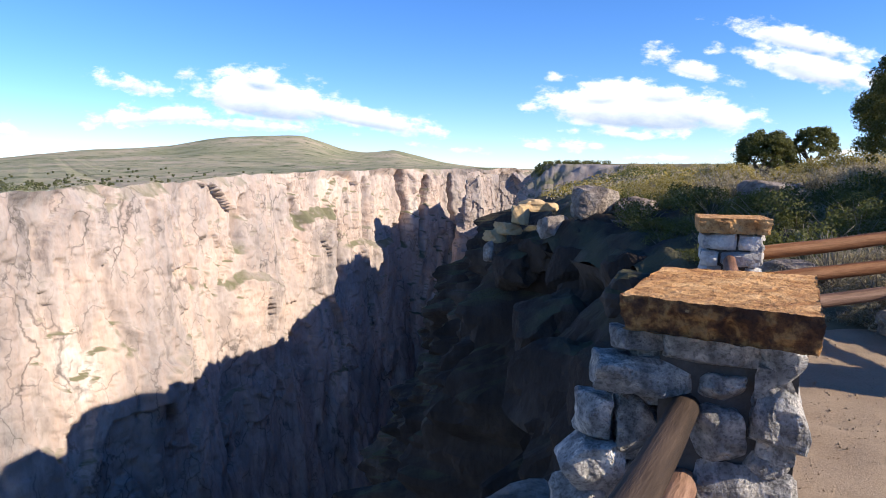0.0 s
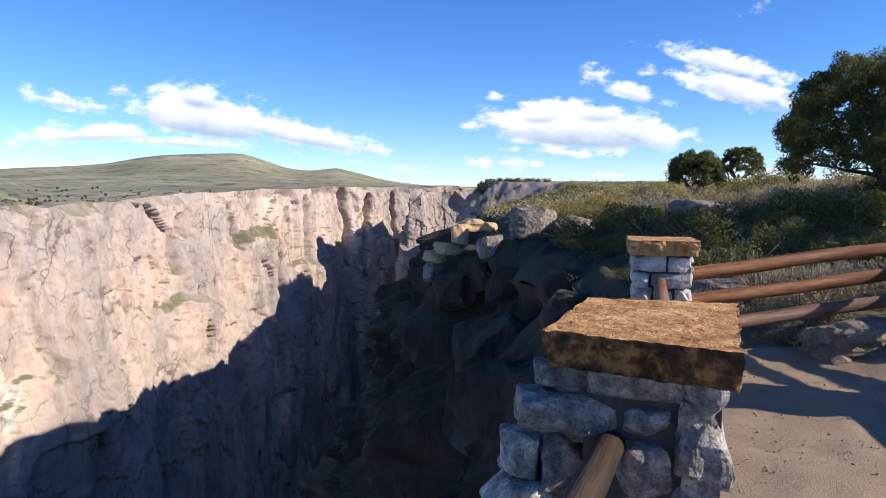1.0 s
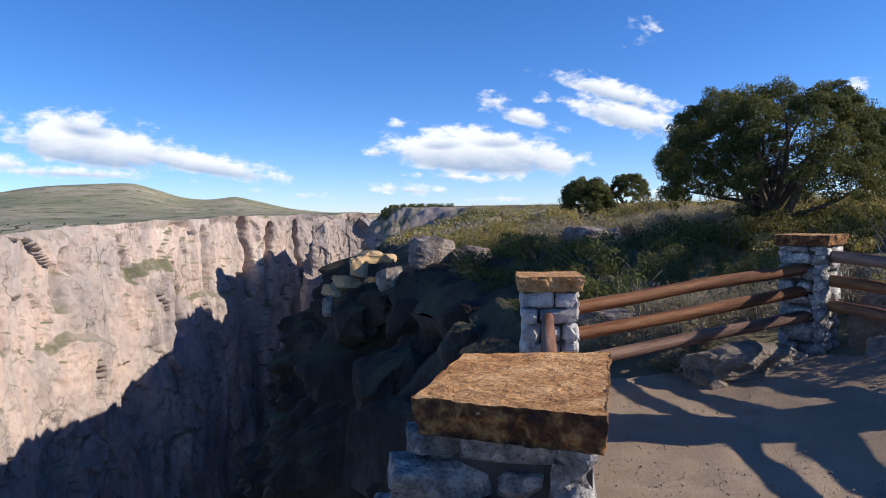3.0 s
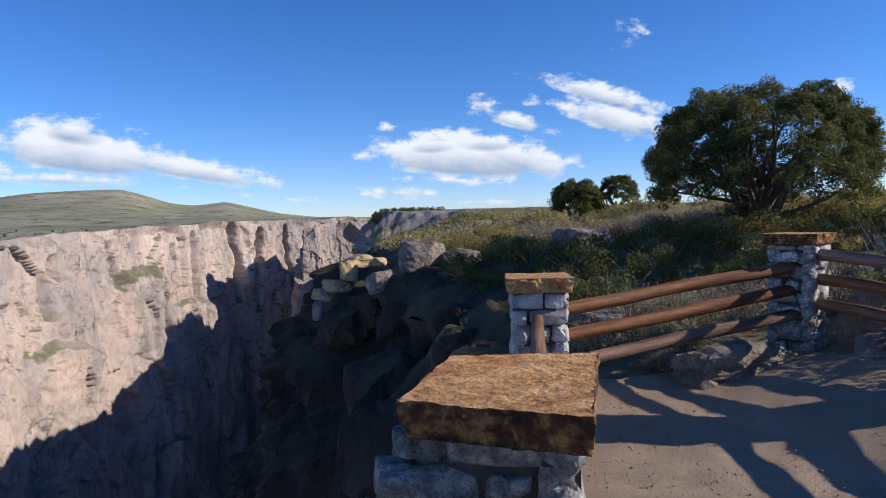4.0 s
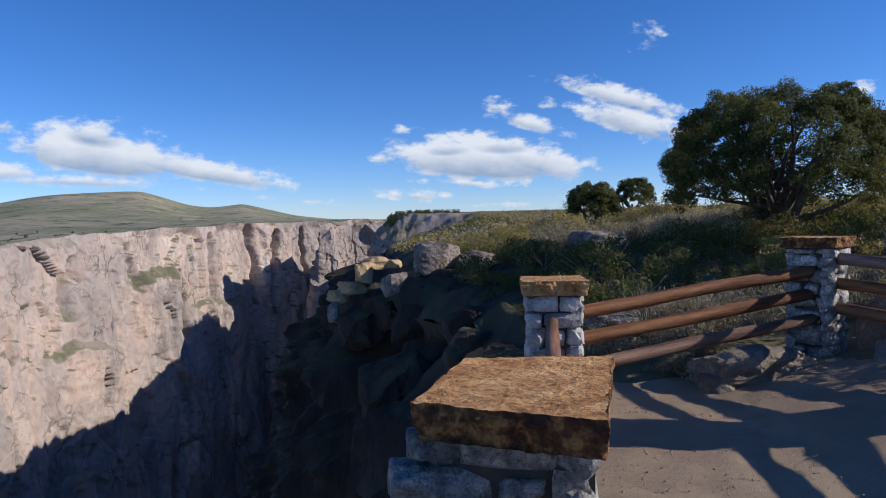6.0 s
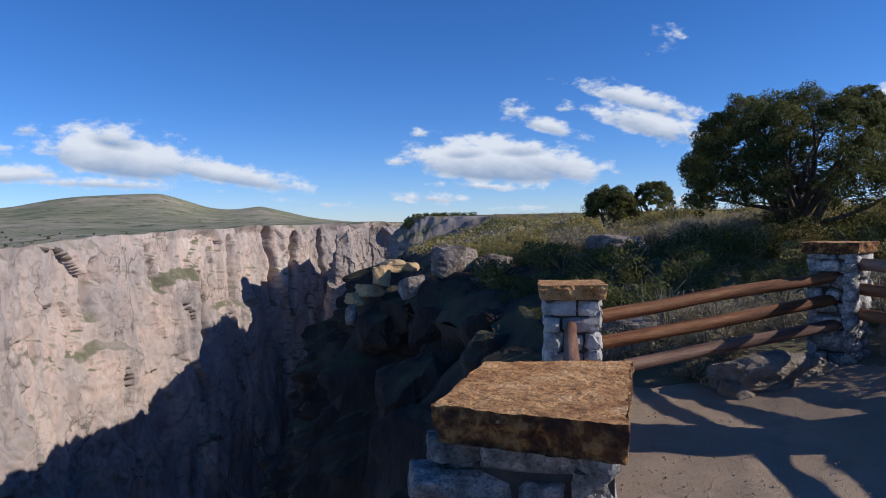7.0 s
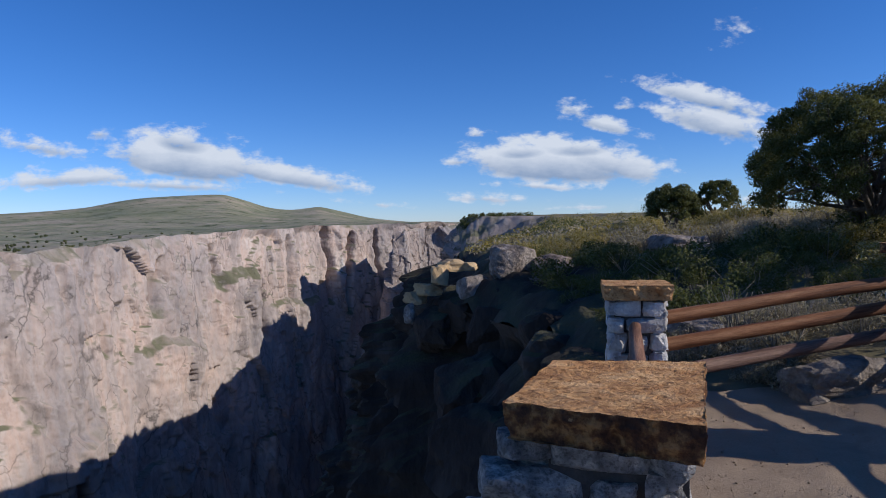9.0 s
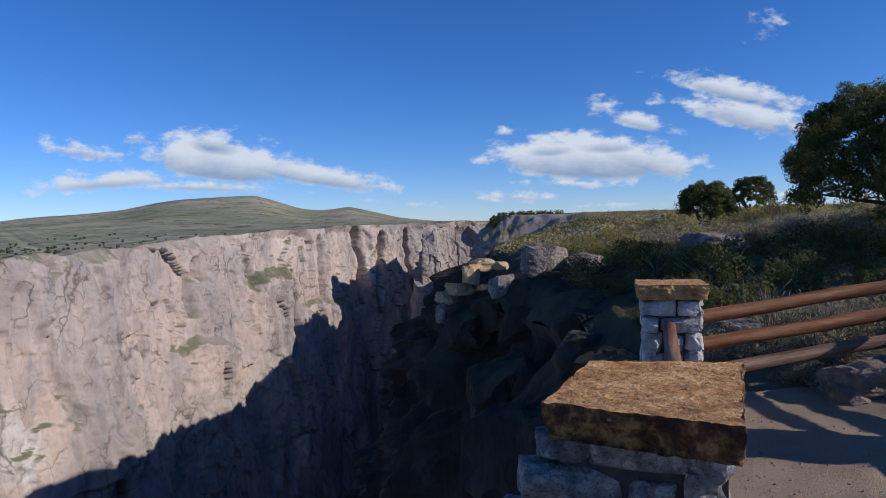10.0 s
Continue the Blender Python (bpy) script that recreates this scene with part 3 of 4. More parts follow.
def box(bm, cx, cy, cz, sx, sy, sz):
    return bmesh.ops.create_cube(bm, size=1, matrix=Matrix.Translation((cx, cy, cz)) @ Matrix.Diagonal((sx, sy, sz, 1)))
def rock_mesh(seed, size, level=3, rough=0.28, boxy=0.5, flat=True):
    """A broken stone: a ball squared off, cut by noise at two scales."""
    b = bmesh.new()
    bmesh.ops.create_icosphere(b, subdivisions=level, radius=1)
    off = Vector((seed * 3.17, seed * 1.31, seed * 7.7))
    rnd = random.Random(seed)
    cuts = []
    for k in range(11 if rough > 0.25 else 3):
        c = Vector((rnd.gauss(0, 1), rnd.gauss(0, 1), rnd.gauss(0, 1))).normalized()
        cuts.append((c, rnd.uniform(0.62, 0.86)))
    for v in b.verts:
        p = v.co.copy()
        m = max(abs(p.x), abs(p.y), abs(p.z))
        p = p * (1 - boxy) + p / m * boxy * 0.85
        d = noise.noise(p * 1.1 + off) * rough + noise.noise(p * 2.7 + off) * rough * 0.45 + noise.noise(p * 6.1 + off) * rough * 0.18
        p *= 1 + d
        for c, h in cuts:
            over = p.dot(c) - h
            if over > 0:
                p -= c * over * 0.9
        p += Vector((noise.noise(p * 9 + off), noise.noise(p * 9 - off), noise.noise(p * 9 + off * 2))) * 0.035
        v.co = (p.x * size[0] * 0.58, p.y * size[1] * 0.58, p.z * size[2] * 0.58)
    for f in b.faces:
        f.smooth = not flat
    return b


def block(seed, sx, sy, sz, cuts=2, rough=0.10, skew=0.12):
    """A rough-split wall stone in a box of that size, its corners uneven."""
    b = bmesh.new()
    bmesh.ops.create_cube(b, size=1)
    bmesh.ops.subdivide_edges(b, edges=b.edges[:], cuts=cuts, use_grid_fill=True)
    rnd = random.Random(seed)
    cor = {(i, j): (rnd.uniform(-skew, skew), rnd.uniform(-skew, skew)) for i in (0, 1) for j in (0, 1)}
    off = Vector((rnd.random() * 90, rnd.random() * 90, rnd.random() * 90))
    s = min(sx, sz)
    chops = []
    for k in range(9):
        c = Vector((rnd.gauss(0, 1), -abs(rnd.gauss(0, 1.3)), rnd.gauss(0, 1))).normalized()
        chops.append((c, rnd.uniform(0.44, 0.62)))
    for v in b.verts:
        p = v.co.copy()
        u, w = p.x + 0.5, p.z + 0.5
        dx = sum(cor[i, j][0] * (u if i else 1 - u) * (w if j else 1 - w) for i in (0, 1) for j in (0, 1))
        dz = sum(cor[i, j][1] * (u if i else 1 - u) * (w if j else 1 - w) for i in (0, 1) for j in (0, 1))
        near = sum(abs(c) > 0.49 for c in p)
        k = {0: 1, 1: 1, 2: 0.965, 3: 0.92}[near]
        q = Vector((p.x * sx * k + dx * s, p.y * sy * (k if p.y < 0 else 1), p.z * sz * k + dz * s))
        n = Vector((noise.noise(q * 9 + off), noise.noise(q * 9 + off * 2), noise.noise(q * 9 + off * 3)))
        m = Vector((noise.noise(q * 27 + off), noise.noise(q * 27 + off * 2), noise.noise(q * 27 + off * 3)))
        q = q + n * rough * s * 1.0 + m * rough * s * 0.45
        for c, h in chops:
            over = (q.x * c.x / sx + q.y * c.y / sy + q.z * c.z / sz) - h
            if over > 0:
                q -= Vector((c.x * sx, c.y * sy, c.z * sz)) * over * 0.95
        v.co = q
    for f in b.faces:
        f.smooth = False
    return b


def place(ob, m):
    ob.matrix_local = m
    return ob


def face_rows(base, turn, x0, x1, front, z0, z1, seed, cuts=1, thick=0.12, flare=0.0, material=None):
    """Courses of stones over one face of a pillar; the face looks along local -y after the turn."""
    rnd = random.Random(seed)
    z = z0
    R = Matrix.Rotation(radians(turn), 4, "Z")
    while z < z1 - 0.03:
        h = min(rnd.uniform(0.10, 0.22), z1 - z)
        if z1 - z - h < 0.05:
            h = z1 - z
        a = x0 - flare * (1 - (z - z0) / (z1 - z0))
        while a < x1 - 0.02:
            w = min(rnd.uniform(0.14, 0.36), x1 - a)
            if x1 - a - w < 0.07:
                w = x1 - a
            d = rnd.uniform(-0.02, 0.025)
            st = part("stone", block(rnd.random() * 999, w - 0.018, thick, h - 0.016, cuts), material or M_stone, base)
            place(st, R @ Matrix.Translation((a + w / 2, -front + thick / 2 - 0.01 + d * 0.7, z + h / 2)))
            a += w
        z += h


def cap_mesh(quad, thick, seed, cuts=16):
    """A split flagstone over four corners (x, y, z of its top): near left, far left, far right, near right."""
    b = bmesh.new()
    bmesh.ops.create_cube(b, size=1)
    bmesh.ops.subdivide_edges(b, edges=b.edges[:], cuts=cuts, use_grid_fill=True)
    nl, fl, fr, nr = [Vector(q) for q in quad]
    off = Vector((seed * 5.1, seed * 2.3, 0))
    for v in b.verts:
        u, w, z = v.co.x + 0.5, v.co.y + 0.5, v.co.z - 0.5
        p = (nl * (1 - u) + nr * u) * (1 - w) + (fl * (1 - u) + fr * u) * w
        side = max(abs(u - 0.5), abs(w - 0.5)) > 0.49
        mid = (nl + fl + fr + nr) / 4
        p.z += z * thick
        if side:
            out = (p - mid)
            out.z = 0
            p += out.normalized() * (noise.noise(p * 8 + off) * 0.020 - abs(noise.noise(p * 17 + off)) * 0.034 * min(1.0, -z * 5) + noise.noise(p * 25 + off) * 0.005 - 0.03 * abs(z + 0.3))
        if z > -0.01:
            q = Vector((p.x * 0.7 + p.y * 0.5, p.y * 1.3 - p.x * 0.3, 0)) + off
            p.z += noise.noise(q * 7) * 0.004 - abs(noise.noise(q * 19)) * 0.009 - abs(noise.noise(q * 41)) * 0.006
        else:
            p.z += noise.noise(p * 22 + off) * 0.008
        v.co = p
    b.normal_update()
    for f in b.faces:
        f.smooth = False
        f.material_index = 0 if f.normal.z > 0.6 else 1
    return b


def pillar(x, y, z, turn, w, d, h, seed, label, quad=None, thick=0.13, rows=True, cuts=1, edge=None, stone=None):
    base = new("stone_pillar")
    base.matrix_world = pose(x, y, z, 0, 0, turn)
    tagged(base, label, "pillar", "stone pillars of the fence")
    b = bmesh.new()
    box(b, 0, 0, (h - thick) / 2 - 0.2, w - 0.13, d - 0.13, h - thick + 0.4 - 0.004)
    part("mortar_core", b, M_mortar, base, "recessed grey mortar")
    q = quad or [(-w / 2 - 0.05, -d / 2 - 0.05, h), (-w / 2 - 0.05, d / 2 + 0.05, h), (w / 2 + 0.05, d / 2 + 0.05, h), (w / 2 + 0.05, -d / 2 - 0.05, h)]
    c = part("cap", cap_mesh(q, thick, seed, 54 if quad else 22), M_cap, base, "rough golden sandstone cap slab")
    # By default the sides take the colour that has shade in it.
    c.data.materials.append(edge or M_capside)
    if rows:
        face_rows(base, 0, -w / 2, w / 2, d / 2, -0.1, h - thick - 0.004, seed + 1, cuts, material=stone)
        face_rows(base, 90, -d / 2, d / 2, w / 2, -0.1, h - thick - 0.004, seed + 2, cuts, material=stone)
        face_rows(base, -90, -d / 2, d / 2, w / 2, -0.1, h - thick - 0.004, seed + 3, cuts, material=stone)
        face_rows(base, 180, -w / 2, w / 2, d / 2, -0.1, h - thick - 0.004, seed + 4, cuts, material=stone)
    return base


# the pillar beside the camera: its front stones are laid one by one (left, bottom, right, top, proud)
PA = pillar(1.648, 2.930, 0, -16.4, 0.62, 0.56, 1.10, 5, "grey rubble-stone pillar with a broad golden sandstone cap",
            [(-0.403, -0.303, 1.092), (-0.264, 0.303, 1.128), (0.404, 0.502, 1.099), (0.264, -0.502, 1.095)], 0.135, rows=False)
for k, (a0, z0, a1, z1, proud) in enumerate([
        (-0.43, 0.842, -0.233, 0.945, 0.03), (-0.222, 0.815, 0.10, 0.956, 0.015), (0.105, 0.80, 0.25, 0.935, 0.03),
        (-0.469, 0.675, -0.125, 0.835, 0.05), (-0.108, 0.69, 0.074, 0.81, 0.02), (-0.552, 0.464, -0.43, 0.655, 0.02),
        (-0.425, 0.455, -0.245, 0.64, 0.03), (-0.12, 0.475, 0.06, 0.68, 0.03), (0.075, 0.53, 0.245, 0.79, 0.04),
        (-0.608, 0.281, -0.35, 0.452, 0.06), (0.065, 0.40, 0.225, 0.525, 0.0), (-0.627, 0.11, -0.367, 0.27, 0.07),
        (-0.131, 0.20, 0.21, 0.46, 0.04), (-0.34, 0.25, -0.15, 0.44, 0.0), (-0.36, 0.02, -0.02, 0.19, 0.03), (0.0, 0.0, 0.24, 0.19, 0.02), (-0.66, -0.1, -0.38, 0.10, 0.06)]):
    st = part("stone", block(40 + k, (a1 - a0) * 1.04, 0.22, (z1 - z0) * 1.04, 11, 0.13, 0.16), M_stone, PA)
    place(st, pose((a0 + a1) / 2, -0.24 + 0.1 - proud, (z0 + z1) / 2, (k * 37 % 13) - 8, 0, (k * 53 % 15) + 4))
face_rows(PA, 90, -0.26, 0.30, 0.245, -0.1, 0.955, 31, 4, 0.14)
face_rows(PA, -90, -0.30, 0.22, 0.36, -0.1, 0.955, 32, 2, 0.14)
face_rows(PA, 180, -0.25, 0.30, 0.30, -0.1, 0.955, 33, 1, 0.14)
face_rows(PA, -90, -0.10, 0.20, 0.50, -0.1, 0.44, 34, 2, 0.2)

PB = pillar(2.99, 6.56, 0, -14, 0.52, 0.50, 1.155, 11, "pale grey stone pillar with a chipped tan sandstone cap", thick=0.14, cuts=3, edge=M_cap, stone=M_pale)
PC = pillar(5.97, 6.80, 0.17, -57, 0.47, 0.47, 1.30, 17, "whitish stone pillar at the fence corner with a thin tan cap", thick=0.11, cuts=3)
PF = pillar(6.18, 4.60, 0.10, -20, 0.58, 0.60, 1.40, 37, "stone fence pillar with a sandstone cap")


def log_rail(p, q, r, material, label, seed, taper=0.9):
    """A peeled log from p to q, slightly bent and knotty, its axis along local z."""
    p, q = Vector(p), Vector(q)
    n, ring, ln = 14, 22, (q - p).length
    b = bmesh.new()
    rings = []
    for i in range(ring + 1):
        t = i / ring
        end = min(1.0, 0.78 + min(t, 1 - t) * ln / 0.05 * 0.22)
        rr = r * (1 - (1 - taper) * t) * end
        cx, cy = noise.noise(Vector((seed, t * 1.6, 0))) * 0.035, noise.noise(Vector((seed, t * 1.6, 9))) * 0.035
        rings.append([b.verts.new((cx + rr * math.cos(a) * (1 + 0.10 * noise.noise(Vector((math.cos(a), math.sin(a), t * 6 + seed)))),
                                   cy + rr * math.sin(a) * (1 + 0.10 * noise.noise(Vector((math.cos(a), math.sin(a), t * 6 + seed + 40)))), (t - 0.5) * ln))
                      for a in [2 * math.pi * k / n for k in range(n)]])
    for i in range(ring):
        for k in range(n):
            b.faces.new((rings[i][k], rings[i][(k + 1) % n], rings[i + 1][(k + 1) % n], rings[i + 1][k])).smooth = True
    b.faces.new(rings[0][::-1])
    b.faces.new(rings[-1])
    me = bpy.data.meshes.new("log_rail")
    b.to_mesh(me)
    b.free()
    me.materials.append(material)
    ob = new("log_rail", me)
    ob.matrix_world = Matrix.Translation((p + q) / 2) @ (q - p).to_track_quat("Z", "Y").to_matrix().to_4x4()
    return tagged(ob, label, "fence rail", "log rails of the fence")


RED = "reddish-brown peeled log rail between stone pillars"
for k, (a, c, e) in enumerate([(0.813, 1.147, 1.25), (0.56, 0.88, 1.0), (0.286, 0.635, 0.74)]):
    log_rail((3.16, 6.52, a), (5.86, 6.68, c), 0.066, M_log, RED, 3 + k)
    log_rail((6.02, 6.62, e), (6.12, 4.75, e - 0.09), 0.062, M_log, RED, 13 + k)
    log_rail((1.80, 3.08, a - 0.10), (2.95, 6.42, a - 0.05), 0.060, M_log, RED, 23 + k)
log_rail((1.50, 2.87, 0.642), (-0.15, -0.75, 1.0), 0.056, M_shadedlog, "thick weathered grey-brown log rail, darkened for shade, set in a stone pillar", 33)
log_rail((1.50, 2.87, 0.33), (-0.13, -0.75, 0.68), 0.065, M_log, RED, 34)
for k, z in enumerate((1.12, 0.86, 0.60)):
    log_rail((6.14, 4.5, z), (5.45, 2.2, z - 0.06), 0.066, M_log, RED, 43 + k)
PE = pillar(-0.25, -0.95, 0.1, -16, 0.5, 0.5, 1.3, 29, "stone fence pillar with a sandstone cap beside the path")


# ---- boulders ----
def boulder(x, y, z, size, seed, label, turn=0, material=None, level=4, rough=0.3, boxy=0.45, tilt=0):
    b = rock_mesh(seed, size, level, rough, boxy)
    me = bpy.data.meshes.new("boulder")
    b.to_mesh(me)
    b.free()
    me.materials.append(material or M_boulder)
    ob = new("boulder", me)
    ob.matrix_world = pose(x, y, z, tilt, 0, turn)
    return tagged(ob, label, "boulder", "boulders along the rim")


boulder(3.42, 16.2, 0.76, (1.05, 1.1, 0.88), 1, "large pale grey granite boulder on the rim", 20, tilt=12)
boulder(4.28, 15.9, 0.62, (0.95, 0.8, 0.66), 2, "light grey angular boulder beside a larger one", -15)
boulder(2.42, 15.9, 0.20, (0.66, 0.6, 0.64), 3, "reddish-grey angular boulder perched on the cliff edge", 35)
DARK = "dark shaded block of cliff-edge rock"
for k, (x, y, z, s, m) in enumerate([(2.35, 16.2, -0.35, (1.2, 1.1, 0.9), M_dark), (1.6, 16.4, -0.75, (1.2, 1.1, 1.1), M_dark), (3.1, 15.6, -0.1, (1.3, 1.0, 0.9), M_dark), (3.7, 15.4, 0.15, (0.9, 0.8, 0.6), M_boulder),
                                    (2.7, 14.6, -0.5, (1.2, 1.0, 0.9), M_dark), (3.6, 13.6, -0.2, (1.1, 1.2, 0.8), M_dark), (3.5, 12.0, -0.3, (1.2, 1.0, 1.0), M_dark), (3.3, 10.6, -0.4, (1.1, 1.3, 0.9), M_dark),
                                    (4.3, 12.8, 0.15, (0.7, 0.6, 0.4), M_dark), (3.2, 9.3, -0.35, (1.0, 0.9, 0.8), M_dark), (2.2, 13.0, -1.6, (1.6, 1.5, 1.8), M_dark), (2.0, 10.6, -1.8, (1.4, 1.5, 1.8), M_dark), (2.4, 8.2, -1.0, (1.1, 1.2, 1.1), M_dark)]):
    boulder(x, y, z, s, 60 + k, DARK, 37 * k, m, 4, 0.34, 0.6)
for k, (x, y, z, s) in enumerate([(1.72, 16.6, 0.46, (0.42, 0.45, 0.50)), (2.02, 17.0, 0.70, (0.55, 0.5, 0.30)), (1.45, 16.8, 0.16, (0.55, 0.55, 0.30)), (1.15, 16.9, -0.05, (0.5, 0.5, 0.28)), (2.45, 16.9, 0.68, (0.30, 0.35, 0.2))]):
    boulder(x, y, z, s, 20 + k, "sunlit yellow ledge rock on the cliff edge", 15 * k, M_ledge, 3, 0.22, 0.9)
boulder(0.98, 16.6, -0.4, (0.28, 0.3, 0.5), 27, "small sunlit ledge stone on the shaded cliff", 0, M_boulder, 3)
boulder(7.36, 16.2, 1.14, (1.25, 0.9, 0.50), 8, "flat tan slab of rock among the brush", -10, tilt=8, boxy=0.7)
boulder(7.84, 16.0, 1.08, (0.55, 0.5, 0.42), 9, "small tan rock among the brush", 30)
boulder(5.12, 6.60, 0.10, (1.32, 0.72, 0.50), 10, "low tan rough boulder lying along the gravel path", 5, M_tanrock, 5, 0.36, 0.35)
boulder(4.62, 6.42, 0.06, (0.48, 0.36, 0.28), 12, "small grey boulder beside a low rock", 25, M_tanrock)
boulder(6.80, 6.55, 0.44, (0.95, 0.8, 0.75), 13, "rounded brown boulder under the fence rails", 0, M_tanrock, boxy=0.2)
boulder(6.42, 6.05, 0.24, (0.85, 0.6, 0.55), 14, "rounded dark boulder beside the stone pillar", 40, boxy=0.2)
boulder(4.5, 8.3, 0.35, (0.9, 0.5, 0.32), 15, "pale flat rock behind the log rails", 0)
boulder(0.95, 4.6, -1.5, (1.5, 1.7, 1.6), 16, "grey bedrock block below the stone pillar", 30)


# ---- plants ----
def tube(b, pts, r0, r1, n=7):
    rings = []
    for i, p in enumerate(pts):
        d = (pts[min(i + 1, len(pts) - 1)] - pts[max(i - 1, 0)]).normalized()
        q = d.to_track_quat("Z", "Y").to_matrix()
        r = r0 + (r1 - r0) * i / (len(pts) - 1)
        rings.append([b.verts.new(p + q @ Vector((r * math.cos(2 * math.pi * k / n), r * math.sin(2 * math.pi * k / n), 0))) for k in range(n)])
    for i in range(len(pts) - 1):
        for k in range(n):
            b.faces.new((rings[i][k], rings[i][(k + 1) % n], rings[i + 1][(k + 1) % n], rings[i + 1][k])).smooth = True
    b.faces.new(rings[-1])
    return b


def limb(rnd, start, end, bend, n=8):
    mid = (start + end) / 2 + Vector((rnd.uniform(-bend, bend), rnd.uniform(-bend, bend), rnd.uniform(-bend, bend) * 0.5))
    return [start * (1 - t) ** 2 + mid * 2 * t * (1 - t) + end * t * t + Vector((rnd.uniform(-1, 1), rnd.uniform(-1, 1), rnd.uniform(-1, 1))) * 0.03 * bend for t in [i / n for i in range(n + 1)]]


def leaf_cloud(centres, per, size, seed, shape=1.7, flatten=0.8):
    """Small pointed leaves in clumps: centres (k, 4) of x, y, z, radius. Vertices and faces for one mesh."""
    rng = np.random.default_rng(seed)
    C = np.repeat(np.array(centres, float), per, axis=0)
    n = len(C)
    d = rng.normal(size=(n, 3))
    d /= np.linalg.norm(d, axis=1)[:, None]
    rad = C[:, 3:4] * rng.uniform(0.3, 1.0, (n, 1)) ** 0.35
    P = C[:, :3] + d * rad * np.array([1, 1, flatten])
    face = d + rng.normal(size=(n, 3)) * 0.42
    a = np.cross(face, rng.normal(size=(n, 3)))
    a /= np.linalg.norm(a, axis=1)[:, None]
    s = np.cross(face, a)
    s /= np.linalg.norm(s, axis=1)[:, None]
    L = size * rng.uniform(0.6, 1.3, (n, 1))
    w = L / shape * 0.5
    V = np.stack([P - a * L * 0.5, P + s * w, P + a * L * 0.5, P - s * w], 1).reshape(-1, 3)
    return V


def leaf_mesh(name, V, material):
    me = bpy.data.meshes.new(name)
    n = len(V) // 4
    me.vertices.add(len(V))
    me.vertices.foreach_set("co", V.reshape(-1).astype(np.float32))
    me.loops.add(n * 4)
    me.loops.foreach_set("vertex_index", np.arange(n * 4, dtype=np.int32))
    me.polygons.add(n)
    me.polygons.foreach_set("loop_start", np.arange(0, n * 4, 4, dtype=np.int32))
    me.update(calc_edges=True)
    me.materials.append(material)
    return me


def juniper(x, y, z, width, height, seed, label, lobes=90, tufts=9, per=110, leaf=0.04, low=0.33, limbs=11):
    """A dome of rounded lobes, each a bunch of leaf tufts turned outwards and up, over bare spreading limbs."""
    rnd = random.Random(seed)
    root = new("juniper_tree")
    root.matrix_world = pose(x, y, z)
    tagged(root, label, "tree", "junipers")
    R, H = width / 2, height
    cs, heads = [], []
    size = 0.30 if width > 3 else 0.17 * width
    for n in range(lobes):
        ph = math.asin(-0.14 + 1.12 * (n + 0.5) / lobes)
        th = n * 2.39996 + rnd.uniform(-0.3, 0.3)
        cp, sp = abs(math.cos(ph)) ** 0.72, math.copysign(abs(math.sin(ph)) ** 0.9, ph)
        lump = 1 + 0.09 * noise.noise(Vector((math.cos(th) * 1.6 + seed, math.sin(th) * 1.6, ph * 2)))
        k = lump * rnd.uniform(0.84, 0.95) - size / R * 0.5
        c = Vector((math.cos(th) * cp * R * k, math.sin(th) * cp * R * k, H * low + sp * (H * (1 - low) * k)))
        heads.append(c)
        s = size * rnd.uniform(0.75, 1.25)
        up = Vector((c.x / R, c.y / R, 0.35 + max(sp, 0))).normalized()
        for q in range(tufts):
            d = Vector((rnd.gauss(0, 1), rnd.gauss(0, 1), rnd.gauss(0, 1))).normalized() + up * 0.75
            cs.append((*(c + d.normalized() * s * rnd.uniform(0.5, 1.0)), s * rnd.uniform(0.32, 0.55)))
    b = bmesh.new()
    for k in range(3):
        a = k * 2.1 + seed
        e = Vector((math.cos(a) * 0.42 * R, math.sin(a) * 0.42 * R, H * rnd.uniform(0.42, 0.6)))
        tube(b, limb(rnd, Vector((rnd.uniform(-0.12, 0.12), rnd.uniform(-0.12, 0.12), -0.1)), e, 0.25), 0.11 * height / 3, 0.05 * height / 3, 9)
    part("trunk", b, M_bark, root, "grey-brown shredding bark")
    for k in range(limbs):
        c = rnd.choice(heads)
        s = Vector((c.x * 0.1, c.y * 0.1, H * rnd.uniform(0.12, 0.42)))
        pts = limb(rnd, s, c * 0.97, 0.45)
        b = bmesh.new()
        tube(b, pts, 0.06 * height / 3, 0.014, 6)
        for q in range(4):
            a = pts[rnd.randrange(3, 8)]
            tube(b, limb(rnd, a, a + Vector((rnd.uniform(-1, 1), rnd.uniform(-1, 1), rnd.uniform(-0.1, 0.9))) * 0.5 * width / 4.4, 0.15, 4), 0.022, 0.006, 5)
        part("limb", b, M_bark, root)
    crown = new("crown", leaf_mesh("crown", leaf_cloud(cs, per, leaf, seed), M_juniper))
    crown.parent = root
    tagged(crown, "dense dark green scale foliage", kind="stuff")
    return root


juniper(9.28, 12.1, 1.18, 4.30, 2.95, 3, "large round-headed juniper with dark green crown and bare inner limbs", 140, 11, 135, 0.038, 0.37, 28)
juniper(10.05, 23.0, 1.05, 1.75, 1.80, 5, "small dark juniper on the skyline", 40, 10, 70, 0.06, 0.52, 5)
juniper(11.6, 23.0, 1.15, 1.35, 1.95, 6, "small thin-crowned juniper on the skyline", 26, 9, 55, 0.06, 0.56, 5)
juniper(14.9, 12.6, 1.25, 2.6, 1.5, 7, "dark shaded juniper behind a larger tree", 40, 8, 70, 0.06, 0.2, 5)
